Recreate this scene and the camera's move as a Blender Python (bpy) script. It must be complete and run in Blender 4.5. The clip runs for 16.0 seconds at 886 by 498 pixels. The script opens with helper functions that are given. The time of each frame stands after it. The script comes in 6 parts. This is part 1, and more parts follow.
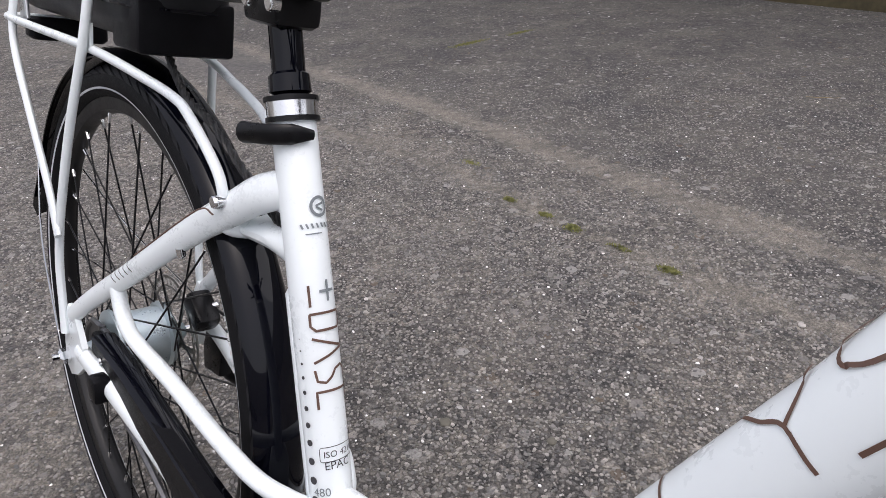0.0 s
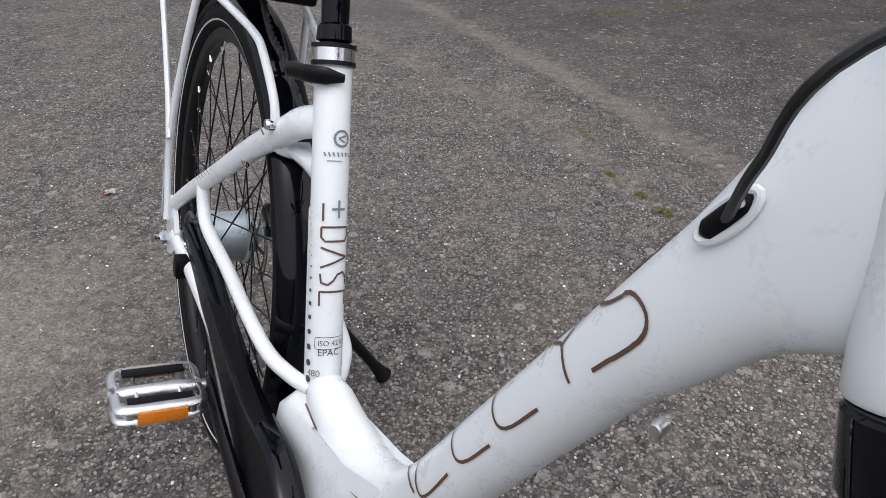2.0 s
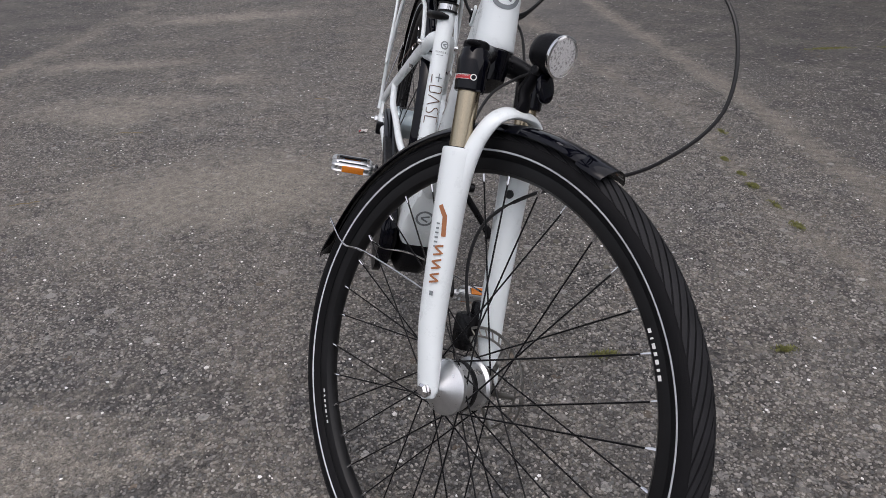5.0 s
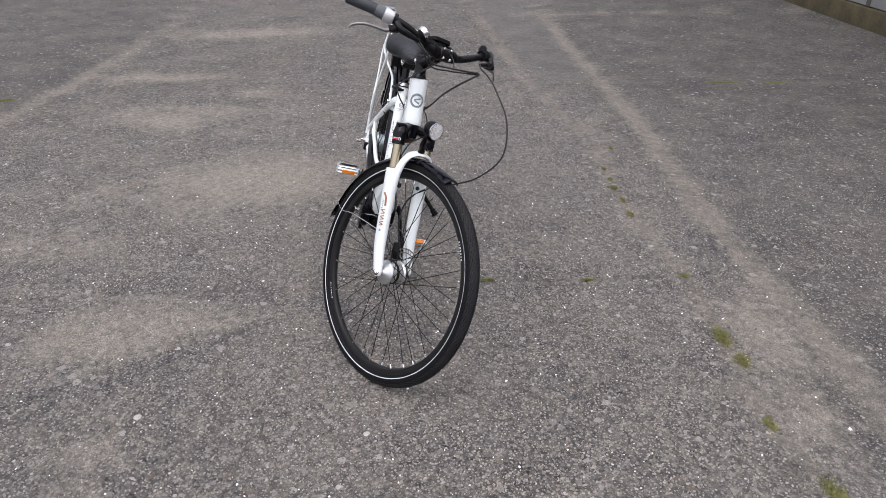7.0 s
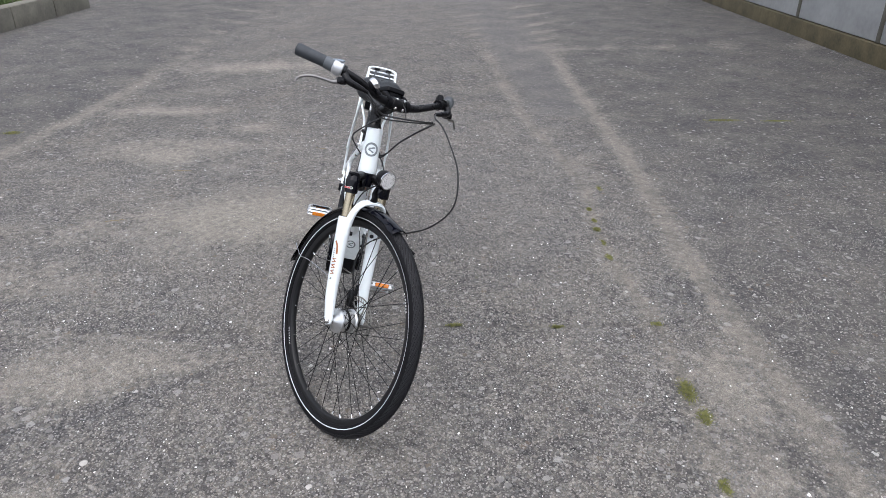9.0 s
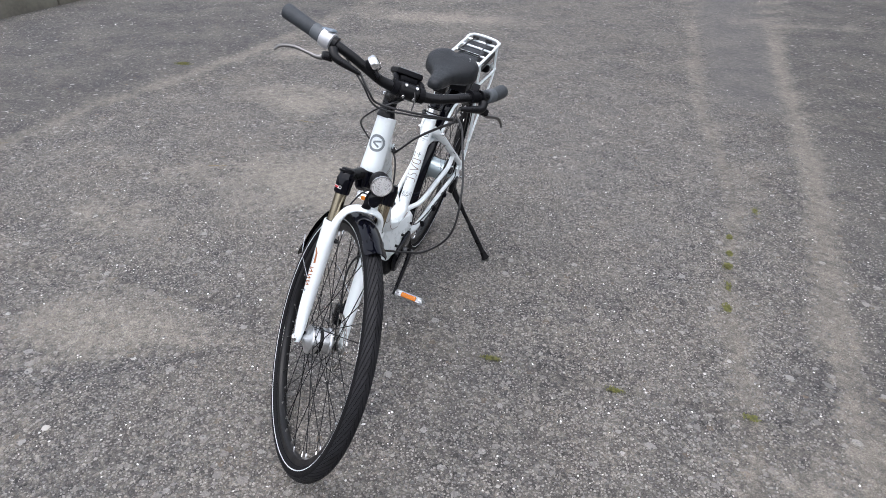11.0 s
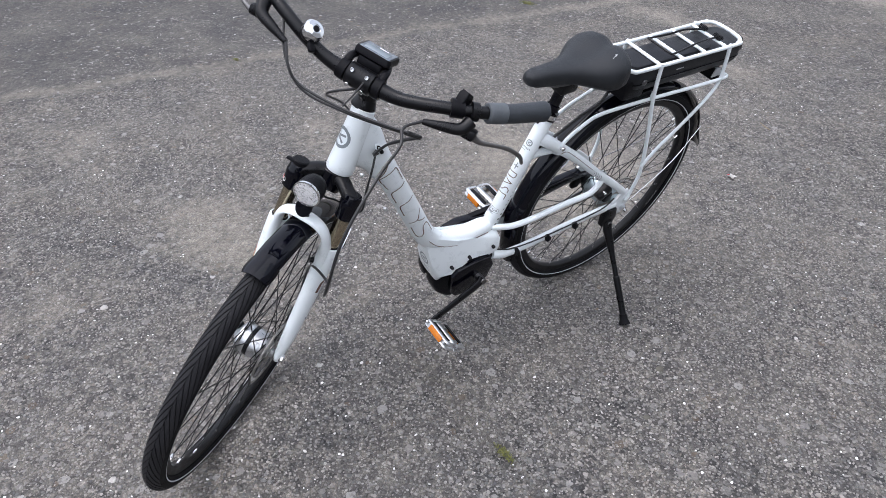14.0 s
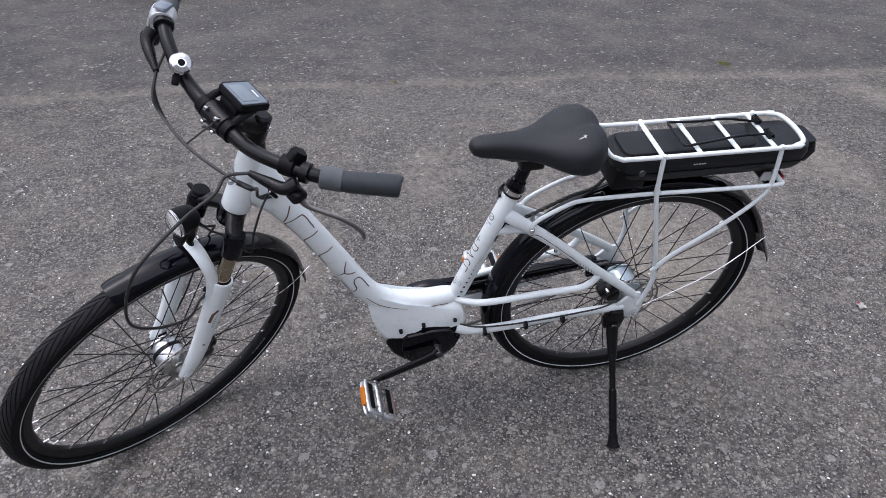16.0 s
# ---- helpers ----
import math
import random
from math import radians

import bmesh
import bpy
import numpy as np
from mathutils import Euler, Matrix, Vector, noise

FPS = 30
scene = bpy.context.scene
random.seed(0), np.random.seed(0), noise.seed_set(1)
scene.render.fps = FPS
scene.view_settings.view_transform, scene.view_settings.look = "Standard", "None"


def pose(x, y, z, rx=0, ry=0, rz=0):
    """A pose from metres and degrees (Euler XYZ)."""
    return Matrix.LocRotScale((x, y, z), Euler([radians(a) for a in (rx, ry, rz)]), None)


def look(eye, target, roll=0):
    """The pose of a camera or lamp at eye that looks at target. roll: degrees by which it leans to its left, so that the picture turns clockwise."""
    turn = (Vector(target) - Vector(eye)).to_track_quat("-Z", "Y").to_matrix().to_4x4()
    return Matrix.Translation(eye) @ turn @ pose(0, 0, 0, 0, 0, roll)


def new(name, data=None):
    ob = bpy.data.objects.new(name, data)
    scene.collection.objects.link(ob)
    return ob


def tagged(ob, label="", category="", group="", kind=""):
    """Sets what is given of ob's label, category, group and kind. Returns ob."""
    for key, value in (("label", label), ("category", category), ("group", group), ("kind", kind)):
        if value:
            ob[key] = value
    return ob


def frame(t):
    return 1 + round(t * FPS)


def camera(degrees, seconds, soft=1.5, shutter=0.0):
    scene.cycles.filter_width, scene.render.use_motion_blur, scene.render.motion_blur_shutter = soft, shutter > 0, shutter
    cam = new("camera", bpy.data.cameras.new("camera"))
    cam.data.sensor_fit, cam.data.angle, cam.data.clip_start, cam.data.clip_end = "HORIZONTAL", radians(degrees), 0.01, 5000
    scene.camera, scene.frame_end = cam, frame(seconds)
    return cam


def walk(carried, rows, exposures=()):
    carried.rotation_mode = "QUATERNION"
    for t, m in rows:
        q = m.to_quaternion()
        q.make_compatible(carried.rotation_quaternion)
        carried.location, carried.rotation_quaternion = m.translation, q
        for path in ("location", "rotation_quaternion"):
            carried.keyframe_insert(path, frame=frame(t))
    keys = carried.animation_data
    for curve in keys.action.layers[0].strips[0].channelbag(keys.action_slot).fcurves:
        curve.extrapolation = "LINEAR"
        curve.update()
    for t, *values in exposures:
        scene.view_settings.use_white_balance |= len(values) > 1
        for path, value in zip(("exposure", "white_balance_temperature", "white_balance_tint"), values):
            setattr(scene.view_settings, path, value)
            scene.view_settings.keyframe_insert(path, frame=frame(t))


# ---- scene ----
cam = camera(67.1, 16.0, soft=0.8)
PATH = [
    (0, (0.102, 0.085, 0.860), (-0.026, 1.844, -0.118), -3.0),
    (0.5, (0.093, 0.105, 0.843), (-0.086, 1.842, -0.166), -3.0),
    (1, (0.088, 0.115, 0.835), (-0.129, 1.836, -0.195), -3.2),
    (1.5, (0.129, 0.087, 0.862), (-0.135, 1.780, -0.201), -1.8),
    (2, (0.243, 0.019, 0.886), (-0.269, 1.651, -0.183), 0.0),
    (2.5, (0.318, -0.051, 0.900), (-0.329, 1.540, -0.157), -1.3),
    (3, (0.375, -0.153, 0.924), (-0.336, 1.454, -0.066), -0.2),
    (3.5, (0.464, -0.271, 0.935), (-0.319, 1.324, -0.019), -1.8),
    (4, (0.581, -0.343, 0.934), (-0.373, 1.149, -0.033), -3.1),
    (4.5, (0.756, -0.431, 0.906), (-0.388, 0.932, -0.044), -1.7),
    (4.7, (0.811, -0.474, 0.905), (-0.351, 0.873, -0.045), -2.1),
    (6.8, (1.673, -1.172, 1.379), (0.524, 0.158, 0.390), 0.2),
    (7, (1.732, -1.247, 1.397), (0.585, 0.093, 0.420), -0.2),
    (7.5, (1.823, -1.307, 1.444), (0.675, 0.064, 0.508), -1.1),
    (8, (1.864, -1.269, 1.454), (0.685, 0.098, 0.554), -1.3),
    (8.2, (1.875, -1.247, 1.457), (0.687, 0.117, 0.564), -1.1),
    (10.3, (1.800, -0.630, 1.420), (0.435, 0.459, 0.410), -0.3),
    (10.5, (1.794, -0.564, 1.414), (0.374, 0.445, 0.397), -1.0),
    (11, (1.820, -0.359, 1.418), (0.288, 0.463, 0.395), 0.5),
    (11.5, (1.824, -0.193, 1.417), (0.201, 0.412, 0.382), -1.6),
    (12, (1.726, -0.037, 1.390), (0.093, 0.486, 0.328), -0.5),
    (12.5, (1.644, 0.100, 1.378), (0.001, 0.425, 0.254), -2.4),
    (13, (1.605, 0.297, 1.352), (-0.052, 0.337, 0.203), 0.2),
    (13.5, (1.569, 0.499, 1.353), (-0.065, 0.323, 0.184), -0.2),
    (14, (1.462, 0.629, 1.345), (-0.168, 0.331, 0.196), 0.2),
    (14.5, (1.358, 0.786, 1.355), (-0.264, 0.339, 0.241), 0.2),
    (15, (1.300, 0.995, 1.360), (-0.253, 0.316, 0.267), 2.4),
    (15.5, (1.192, 1.126, 1.369), (-0.296, 0.303, 0.283), -0.2),
    (16, (1.083, 1.158, 1.343), (-0.353, 0.240, 0.266), 0.8),
]
# seconds, stops, kelvin, tint
LIGHT = [(0, 0.53, 6480, 17), (1.5, 0.47, 6430, 16), (3.0, 0.08, 6450, 16), (4.7, 0.08, 6450, 16), (6.8, 0.58, 6450, 16.5), (8.2, 0.76, 6200, 12.5), (10.3, 0.82, 6150, 13.5), (12.0, 0.86, 6130, 12.5), (13.5, 0.83, 6050, 14), (14.8, 0.77, 6050, 15), (16, 0.50, 6050, 17)]
walk(cam, [(t, look(eye, target, roll)) for t, eye, target, roll in PATH], LIGHT)

# ---- world, sun ----
world = bpy.data.worlds.new("sky")
scene.world = world
world.use_nodes = True
wn, wl = world.node_tree.nodes, world.node_tree.links
sky = wn.new("ShaderNodeTexSky")
sky.sky_type, sky.sun_disc = "NISHITA", False
sky.sun_elevation, sky.sun_rotation = radians(70), radians(160)
sky.air_density, sky.dust_density, sky.ozone_density = 1.6, 4.0, 1.0
grey = wn.new("ShaderNodeHueSaturation")
grey.inputs["Saturation"].default_value = 0.35
wl.new(sky.outputs[0], grey.inputs["Color"])
wl.new(grey.outputs[0], wn["Background"].inputs["Color"])
wn["Background"].inputs["Strength"].default_value = 0.15
sun = new("sun", bpy.data.lights.new("sun", "SUN"))
sun.data.energy, sun.data.angle, sun.data.color = 0.9, radians(90), (1.0, 0.97, 0.93)
sun.matrix_basis = look((0, 0, 9), (-6.0, -4.5, 0))


# ---- materials ----
def mat(name, color, rough=0.5, metal=0.0, vary=0.0, scale=30.0, bump=0.0, bscale=400.0, coat=0.0, spec=0.5, rvary=0.0):
    """A surface with colour variation at two scales, fine relief and uneven gloss."""
    m = bpy.data.materials.new(name)
    m.use_nodes = True
    n, l = m.node_tree.nodes, m.node_tree.links
    p = n["Principled BSDF"]
    p.inputs["Base Color"].default_value = (*color, 1)
    p.inputs["Roughness"].default_value = rough
    p.inputs["Metallic"].default_value = metal
    p.inputs["Coat Weight"].default_value = coat
    p.inputs["Coat Roughness"].default_value = 0.06
    p.inputs["Specular IOR Level"].default_value = spec
    co = n.new("ShaderNodeTexCoord")
    if vary or rvary:
        a, b = n.new("ShaderNodeTexNoise"), n.new("ShaderNodeTexNoise")
        a.inputs["Scale"].default_value, b.inputs["Scale"].default_value = scale, scale * 9
        a.inputs["Detail"].default_value = b.inputs["Detail"].default_value = 5
        l.new(co.outputs["Object"], a.inputs["Vector"])
        l.new(co.outputs["Object"], b.inputs["Vector"])
        mx = n.new("ShaderNodeMath")
        mx.operation = "MULTIPLY_ADD"
        l.new(b.outputs[0], mx.inputs[0])
        mx.inputs[1].default_value = 0.5
        l.new(a.outputs[0], mx.inputs[2])
        if vary:
            r = n.new("ShaderNodeMapRange")
            r.inputs["From Min"].default_value, r.inputs["From Max"].default_value = 0.45, 1.05
            r.inputs["To Min"].default_value, r.inputs["To Max"].default_value = 1 - vary, 1 + vary
            l.new(mx.outputs[0], r.inputs[0])
            v = n.new("ShaderNodeVectorMath")
            v.operation = "SCALE"
            v.inputs[0].default_value = color
            l.new(r.outputs[0], v.inputs["Scale"])
            l.new(v.outputs[0], p.inputs["Base Color"])
        if rvary:
            r = n.new("ShaderNodeMapRange")
            r.inputs["From Min"].default_value, r.inputs["From Max"].default_value = 0.45, 1.05
            r.inputs["To Min"].default_value, r.inputs["To Max"].default_value = max(0.02, rough - rvary), rough + rvary
            l.new(mx.outputs[0], r.inputs[0])
            l.new(r.outputs[0], p.inputs["Roughness"])
    if bump:
        t, bp = n.new("ShaderNodeTexNoise"), n.new("ShaderNodeBump")
        t.inputs["Scale"].default_value, t.inputs["Detail"].default_value = bscale, 4
        bp.inputs["Strength"].default_value, bp.inputs["Distance"].default_value = bump, 0.001
        l.new(co.outputs["Object"], t.inputs["Vector"])
        l.new(t.outputs[0], bp.inputs["Height"])
        l.new(bp.outputs[0], p.inputs["Normal"])
    return m


WHITE = mat("white_paint", (0.815, 0.868, 0.882), 0.28, vary=0.006, scale=40, rvary=0.015, bump=0.02, bscale=1200, coat=0.35)
BLACK_GLOSS = mat("black_gloss", (0.0022, 0.0024, 0.005), 0.03, vary=0.2, scale=20, rvary=0.01, spec=0.27)
BLACK_METAL = mat("black_anodised", (0.005, 0.005, 0.006), 0.30, spec=0.25, vary=0.2, scale=40, rvary=0.08, bump=0.1)
BLACK_PLASTIC = mat("black_plastic", (0.006, 0.006, 0.0075), 0.42, spec=0.11, vary=0.25, scale=40, rvary=0.1, bump=0.3, bscale=900)
BATTERY = mat("battery_case", (0.015, 0.016, 0.019), 0.45, spec=0.25, vary=0.2, scale=30, rvary=0.08, bump=0.2, bscale=900)
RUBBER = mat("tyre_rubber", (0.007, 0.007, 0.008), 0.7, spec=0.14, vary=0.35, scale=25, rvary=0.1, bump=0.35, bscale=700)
# lighter than the tyre, so groove shade is put into the colour
TREAD = mat("lightened_tread_rubber", (0.016, 0.016, 0.018), 0.62, spec=0.2, vary=0.35, scale=25, rvary=0.1, bump=0.35, bscale=700)
DISC = mat("worn_disc_steel", (0.34, 0.33, 0.31), 0.38, 1.0, vary=0.2, scale=80, rvary=0.12)
CABLE = mat("cable_sheath", (0.015, 0.015, 0.016), 0.4, vary=0.2, scale=60)
RIM = mat("rim_black", (0.008, 0.008, 0.009), 0.42, spec=0.3, vary=0.25, scale=30, rvary=0.1)
ALLOY = mat("brushed_alloy", (0.66, 0.67, 0.68), 0.33, 1.0, vary=0.12, scale=60, rvary=0.12, bump=0.1)
HUBSHELL = mat("hub_shell", (0.50, 0.58, 0.61), 0.34, 0.75, vary=0.1, scale=40, rvary=0.1)
CHROME = mat("chrome", (0.78, 0.78, 0.79), 0.12, 1.0, vary=0.08, scale=60, rvary=0.06)
BOWL = mat("mirror_bowl", (0.92, 0.92, 0.93), 0.3, 0.7, vary=0.1, scale=300, rvary=0.08)
STEEL = mat("dark_steel", (0.16, 0.16, 0.165), 0.4, 1.0, vary=0.3, scale=80, rvary=0.15)
GOLD = mat("bronze_stanchion", (0.42, 0.36, 0.26), 0.22, 1.0, vary=0.06, scale=30, rvary=0.05)
VINYL = mat("saddle_vinyl", (0.016, 0.018, 0.021), 0.5, spec=0.35, vary=0.2, scale=30, rvary=0.08, bump=0.5, bscale=1400)
GRIP = mat("grip_rubber", (0.027, 0.032, 0.038), 0.6, vary=0.2, scale=50, bump=0.5, bscale=900)
GRIP_GREY = mat("grip_grey", (0.085, 0.095, 0.105), 0.6, vary=0.15, scale=50, bump=0.4, bscale=900)
SILVER_PLASTIC = mat("silver_plastic", (0.55, 0.56, 0.58), 0.35, 0.4, vary=0.08, scale=50)
LEVER = mat("lever_alloy", (0.20, 0.195, 0.19), 0.36, 0.9, vary=0.12, scale=70, rvary=0.1)
ORANGE = mat("amber_reflector", (0.62, 0.19, 0.015), 0.2, vary=0.15, scale=300, bump=0.6, bscale=1500)
RED = mat("red_enamel", (0.45, 0.015, 0.02), 0.3, vary=0.08, scale=90)
BROWN = mat("brown_decal", (0.12, 0.066, 0.048), 0.4, vary=0.1, scale=90)
COPPER = mat("copper_decal", (0.33, 0.125, 0.045), 0.35, vary=0.1, scale=90)
GREY_DECAL = mat("grey_decal", (0.20, 0.225, 0.24), 0.4, vary=0.08, scale=90)
DARK_DECAL = mat("dark_decal", (0.05, 0.05, 0.055), 0.4, vary=0.1, scale=90)
STRIPE = mat("reflective_stripe", (0.58, 0.60, 0.63), 0.45, vary=0.12, scale=70)
WHITE_PRINT = mat("white_print", (0.75, 0.75, 0.74), 0.5, vary=0.08, scale=90)
LCD = mat("lcd_glass", (0.15, 0.185, 0.225), 0.08, vary=0.1, scale=20, coat=0.5)
MOSS = mat("moss", (0.175, 0.178, 0.062), 0.9, vary=0.5, scale=60)
GRASS = mat("grass_blades", (0.06, 0.095, 0.025), 0.8, vary=0.5, scale=20)
PALE_STONE = mat("pale_stone", (0.42, 0.40, 0.37), 0.8, vary=0.2, scale=90)
LITTER = mat("paper_litter", (0.7, 0.68, 0.66), 0.7, vary=0.1, scale=60)
TWIG = mat("dry_twig", (0.22, 0.17, 0.09), 0.8, vary=0.3, scale=120)
CONCRETE = mat("old_concrete", (0.125, 0.118, 0.096), 0.9, vary=0.4, scale=3, bump=0.6, bscale=80)
PLINTH = mat("mossy_plinth", (0.075, 0.062, 0.032), 0.95, vary=0.5, scale=4, bump=0.6, bscale=60)
PLAIN_WALL = mat("dull_plaster", (0.34, 0.33, 0.31), 0.9, vary=0.2, scale=1.2, bump=0.3, bscale=60)
PANEL = mat("grey_wall_panel", (0.34, 0.345, 0.345), 0.8, vary=0.22, scale=1.6, bump=0.3, bscale=60)


def glass(name, color=(1, 1, 1), rough=0.0, ior=1.2):
    m = bpy.data.materials.new(name)
    m.use_nodes = True
    p = m.node_tree.nodes["Principled BSDF"]
    p.inputs["Base Color"].default_value = (*color, 1)
    p.inputs["Transmission Weight"].default_value, p.inputs["Roughness"].default_value, p.inputs["IOR"].default_value = 1.0, rough, ior
    return m


LENS = glass("clear_lens")


# ---- mesh helpers ----
def V(*a):
    return Vector(a)


def finish(bm, name, material, smooth=35):
    bmesh.ops.recalc_face_normals(bm, faces=bm.faces)
    me = bpy.data.meshes.new(name)
    bm.to_mesh(me)
    bm.free()
    me.materials.append(material)
    if smooth:
        me.shade_smooth()
        me.set_sharp_from_angle(angle=radians(smooth))
    return me


def part(name, bm, material, parent, label="", m=None, smooth=35):
    """A bmesh (or a mesh) as one mesh object under a thing or a part."""
    me = bm if isinstance(bm, bpy.types.Mesh) else finish(bm, name, material, smooth)
    ob = new(name, me)
    ob.parent = parent
    if m is not None:
        ob.matrix_basis = m
    return tagged(ob, label)


def curve(pts, n=6):
    """A smooth line through points (Catmull-Rom)."""
    p = [Vector(q) for q in pts]
    p = [2 * p[0] - p[1]] + p + [2 * p[-1] - p[-2]]
    out = []
    for i in range(1, len(p) - 2):
        for k in range(n):
            t = k / n
            a, b, c, d = p[i - 1], p[i], p[i + 1], p[i + 2]
            out.append(0.5 * (2 * b + (c - a) * t + (2 * a - 5 * b + 4 * c - d) * t * t + (3 * b - a - 3 * c + d) * t**3))
    out.append(p[-2])
    return out


def tube(bm, pts, r, seg=12, ref=(0, 1, 0), caps=True, closed=False):
    """A tube along points; r: one radius, or one per point, each a number or (across the plane, along ref)."""
    pts, ref = [Vector(p) for p in pts], Vector(ref)
    n = len(pts)
    rs = list(r) if isinstance(r, (list, tuple)) else [r] * n
    if len(rs) != n:
        rs = [rs[min(len(rs) - 1, round(i * (len(rs) - 1) / (n - 1)))] for i in range(n)]
    rings, b = [], None
    for i, p in enumerate(pts):
        t = (pts[(i + 1) % n] - pts[i - 1]) if closed else pts[min(i + 1, n - 1)] - pts[max(i - 1, 0)]
        t.normalize()
        if b is None:
            b = ref - t * t.dot(ref)
            if b.length < 0.05:
                b = Vector((0.3, 0.2, 1)) - t * t.dot(Vector((0.3, 0.2, 1)))
        else:
            b = b - t * t.dot(b)
        b.normalize()
        u = b.cross(t)
        ra, rb = rs[i] if isinstance(rs[i], (tuple, list)) else (rs[i], rs[i])
        rings.append([bm.verts.new(p + u * (ra * math.cos(k * math.tau / seg)) + b * (rb * math.sin(k * math.tau / seg))) for k in range(seg)])
    for i in range(n if closed else n - 1):
        a, c = rings[i], rings[(i + 1) % n]
        for k in range(seg):
            bm.faces.new((a[k], a[(k + 1) % seg], c[(k + 1) % seg], c[k]))
    if caps and not closed:
        bm.faces.new(rings[0][::-1])
        bm.faces.new(rings[-1])
    return bm


def tub(pts, r, **k):
    return tube(bmesh.new(), pts, r, **k)


def lerp_list(keys, n):
    """n values spread evenly through a list of numbers or pairs."""
    out = []
    for i in range(n):
        x = i * (len(keys) - 1) / (n - 1)
        a, f = int(min(x, len(keys) - 2)), x - int(min(x, len(keys) - 2))
        p, q = keys[a], keys[a + 1]
        out.append(tuple(u + (v - u) * f for u, v in zip(p, q)) if isinstance(p, tuple) else p + (q - p) * f)
    return out


def spin(bm, profile, seg=32, closed=False, axis="Y", origin=(0, 0, 0)):
    """A profile of (radius, along) turned round an axis."""
    o, rings = Vector(origin), []
    for k in range(seg):
        c, s = math.cos(k * math.tau / seg), math.sin(k * math.tau / seg)
        ring = []
        for r, h in profile:
            v = {"Y": (r * c, h, r * s), "Z": (r * c, r * s, h), "X": (h, r * c, r * s)}[axis]
            ring.append(bm.verts.new(o + Vector(v)))
        rings.append(ring)
    n = len(profile)
    for k in range(seg):
        a, b = rings[k], rings[(k + 1) % seg]
        for i in range(n if closed else n - 1):
            j = (i + 1) % n
            bm.faces.new((a[i], a[j], b[j], b[i]))
    if not closed:
        for i in (0, n - 1):
            if profile[i][0] > 1e-6:
                bm.faces.new([r[i] for r in rings])
    bmesh.ops.remove_doubles(bm, verts=bm.verts, dist=1e-6)
    return bm


def spun(profile, seg=32, **k):
    return spin(bmesh.new(), profile, seg, **k)


def slab(bm, outline, y0, y1, bevel=0.0, seg=2):
    """An outline in x and z, as thick as from y0 to y1, with rounded edges."""
    a = [bm.verts.new((x, y0, z)) for x, z in outline]
    b = [bm.verts.new((x, y1, z)) for x, z in outline]
    fs = [bm.faces.new(a), bm.faces.new(b[::-1])]
    for i in range(len(a)):
        j = (i + 1) % len(a)
        fs.append(bm.faces.new((a[j], a[i], b[i], b[j])))
    if bevel:
        es = list({e for f in fs[:2] for e in f.edges})
        bmesh.ops.bevel(bm, geom=es, offset=bevel, segments=seg, affect="EDGES", profile=0.5)
    return bm


def block(bm, centre, size, bevel=0.0, turn=None, seg=2):
    """A box with rounded edges."""
    m = Matrix.Translation(centre) @ (turn or Matrix()) @ Matrix.Diagonal((*size, 1))
    g = bmesh.ops.create_cube(bm, size=1.0, matrix=m)
    if bevel:
        es = list({e for v in g["verts"] for e in v.link_edges})
        bmesh.ops.bevel(bm, geom=es, offset=bevel, segments=seg, affect="EDGES", profile=0.5)
    return bm


def boxed(centre, size, bevel=0.0, turn=None):
    return block(bmesh.new(), centre, size, bevel, turn)


def rod(bm, a, b, r, seg=10):
    return tube(bm, [a, b], r, seg=seg, ref=(0.13, 0.31, 0.9))


def bolt(a, b, r=0.004):
    """A round-headed bolt with a socket, from a to b."""
    a, b = Vector(a), Vector(b)
    d = b - a
    return tub([a, a + d * 0.7, a + d * 0.92, b, b - d * 0.02, b - d * 0.4], [r, r, r * 0.92, r * 0.75, r * 0.45, r * 0.42], seg=12, ref=(0.13, 0.31, 0.9))


def ribbon(bm, pts, width, place, up=0.0007, closed=False):
    """A stroke of a print: a flat band along points (u, v), laid on a surface by place(u, v) -> point, normal."""
    p = [Vector((*q, 0)) for q in pts]
    ends = p + p[:1] if closed else p
    p = [a.lerp(b, k / c) for a, b, c in ((a, b, max(1, math.ceil((b - a).length / 0.003))) for a, b in zip(ends[:-1], ends[1:])) for k in range(c)] + ([] if closed else p[-1:])
    n = len(p)
    rows = []
    for i in range(n):
        t = (p[(i + 1) % n] - p[i - 1]) if closed else p[min(i + 1, n - 1)] - p[max(i - 1, 0)]
        t.normalize()
        side = Vector((-t.y, t.x, 0)) * width / 2
        row = []
        for q in (p[i] + side, p[i] - side):
            at, normal = place(q.x, q.y)
            row.append(bm.verts.new(at + normal * up))
        rows.append(row)
    for i in range(n if closed else n - 1):
        a, b = rows[i], rows[(i + 1) % n]
        bm.faces.new((a[0], a[1], b[1], b[0]))
    return bm


def patch(bm, pts, place, up=0.0007):
    """A filled print laid on a surface."""
    vs = []
    for u, v in pts:
        at, normal = place(u, v)
        vs.append(bm.verts.new(at + normal * up))
    bm.faces.new(vs)
    return bm


def lettering(text, size, place, u0, v0, turn=0.0, up=0.0009):
    """Printed words as a mesh laid on a surface, begun at (u0, v0)."""
    cu = bpy.data.curves.new("print", "FONT")
    cu.body, cu.size, cu.resolution_u = text, size, 3
    ob = bpy.data.objects.new("print", cu)
    me = bpy.data.meshes.new_from_object(ob)
    bm = bmesh.new()
    bm.from_mesh(me)
    c, s = math.cos(radians(turn)), math.sin(radians(turn))
    for v in bm.verts:
        at, normal = place(u0 + v.co.x * c - v.co.y * s, v0 + v.co.x * s + v.co.y * c)
        v.co = at + normal * up
    bpy.data.objects.remove(ob)
    return bm


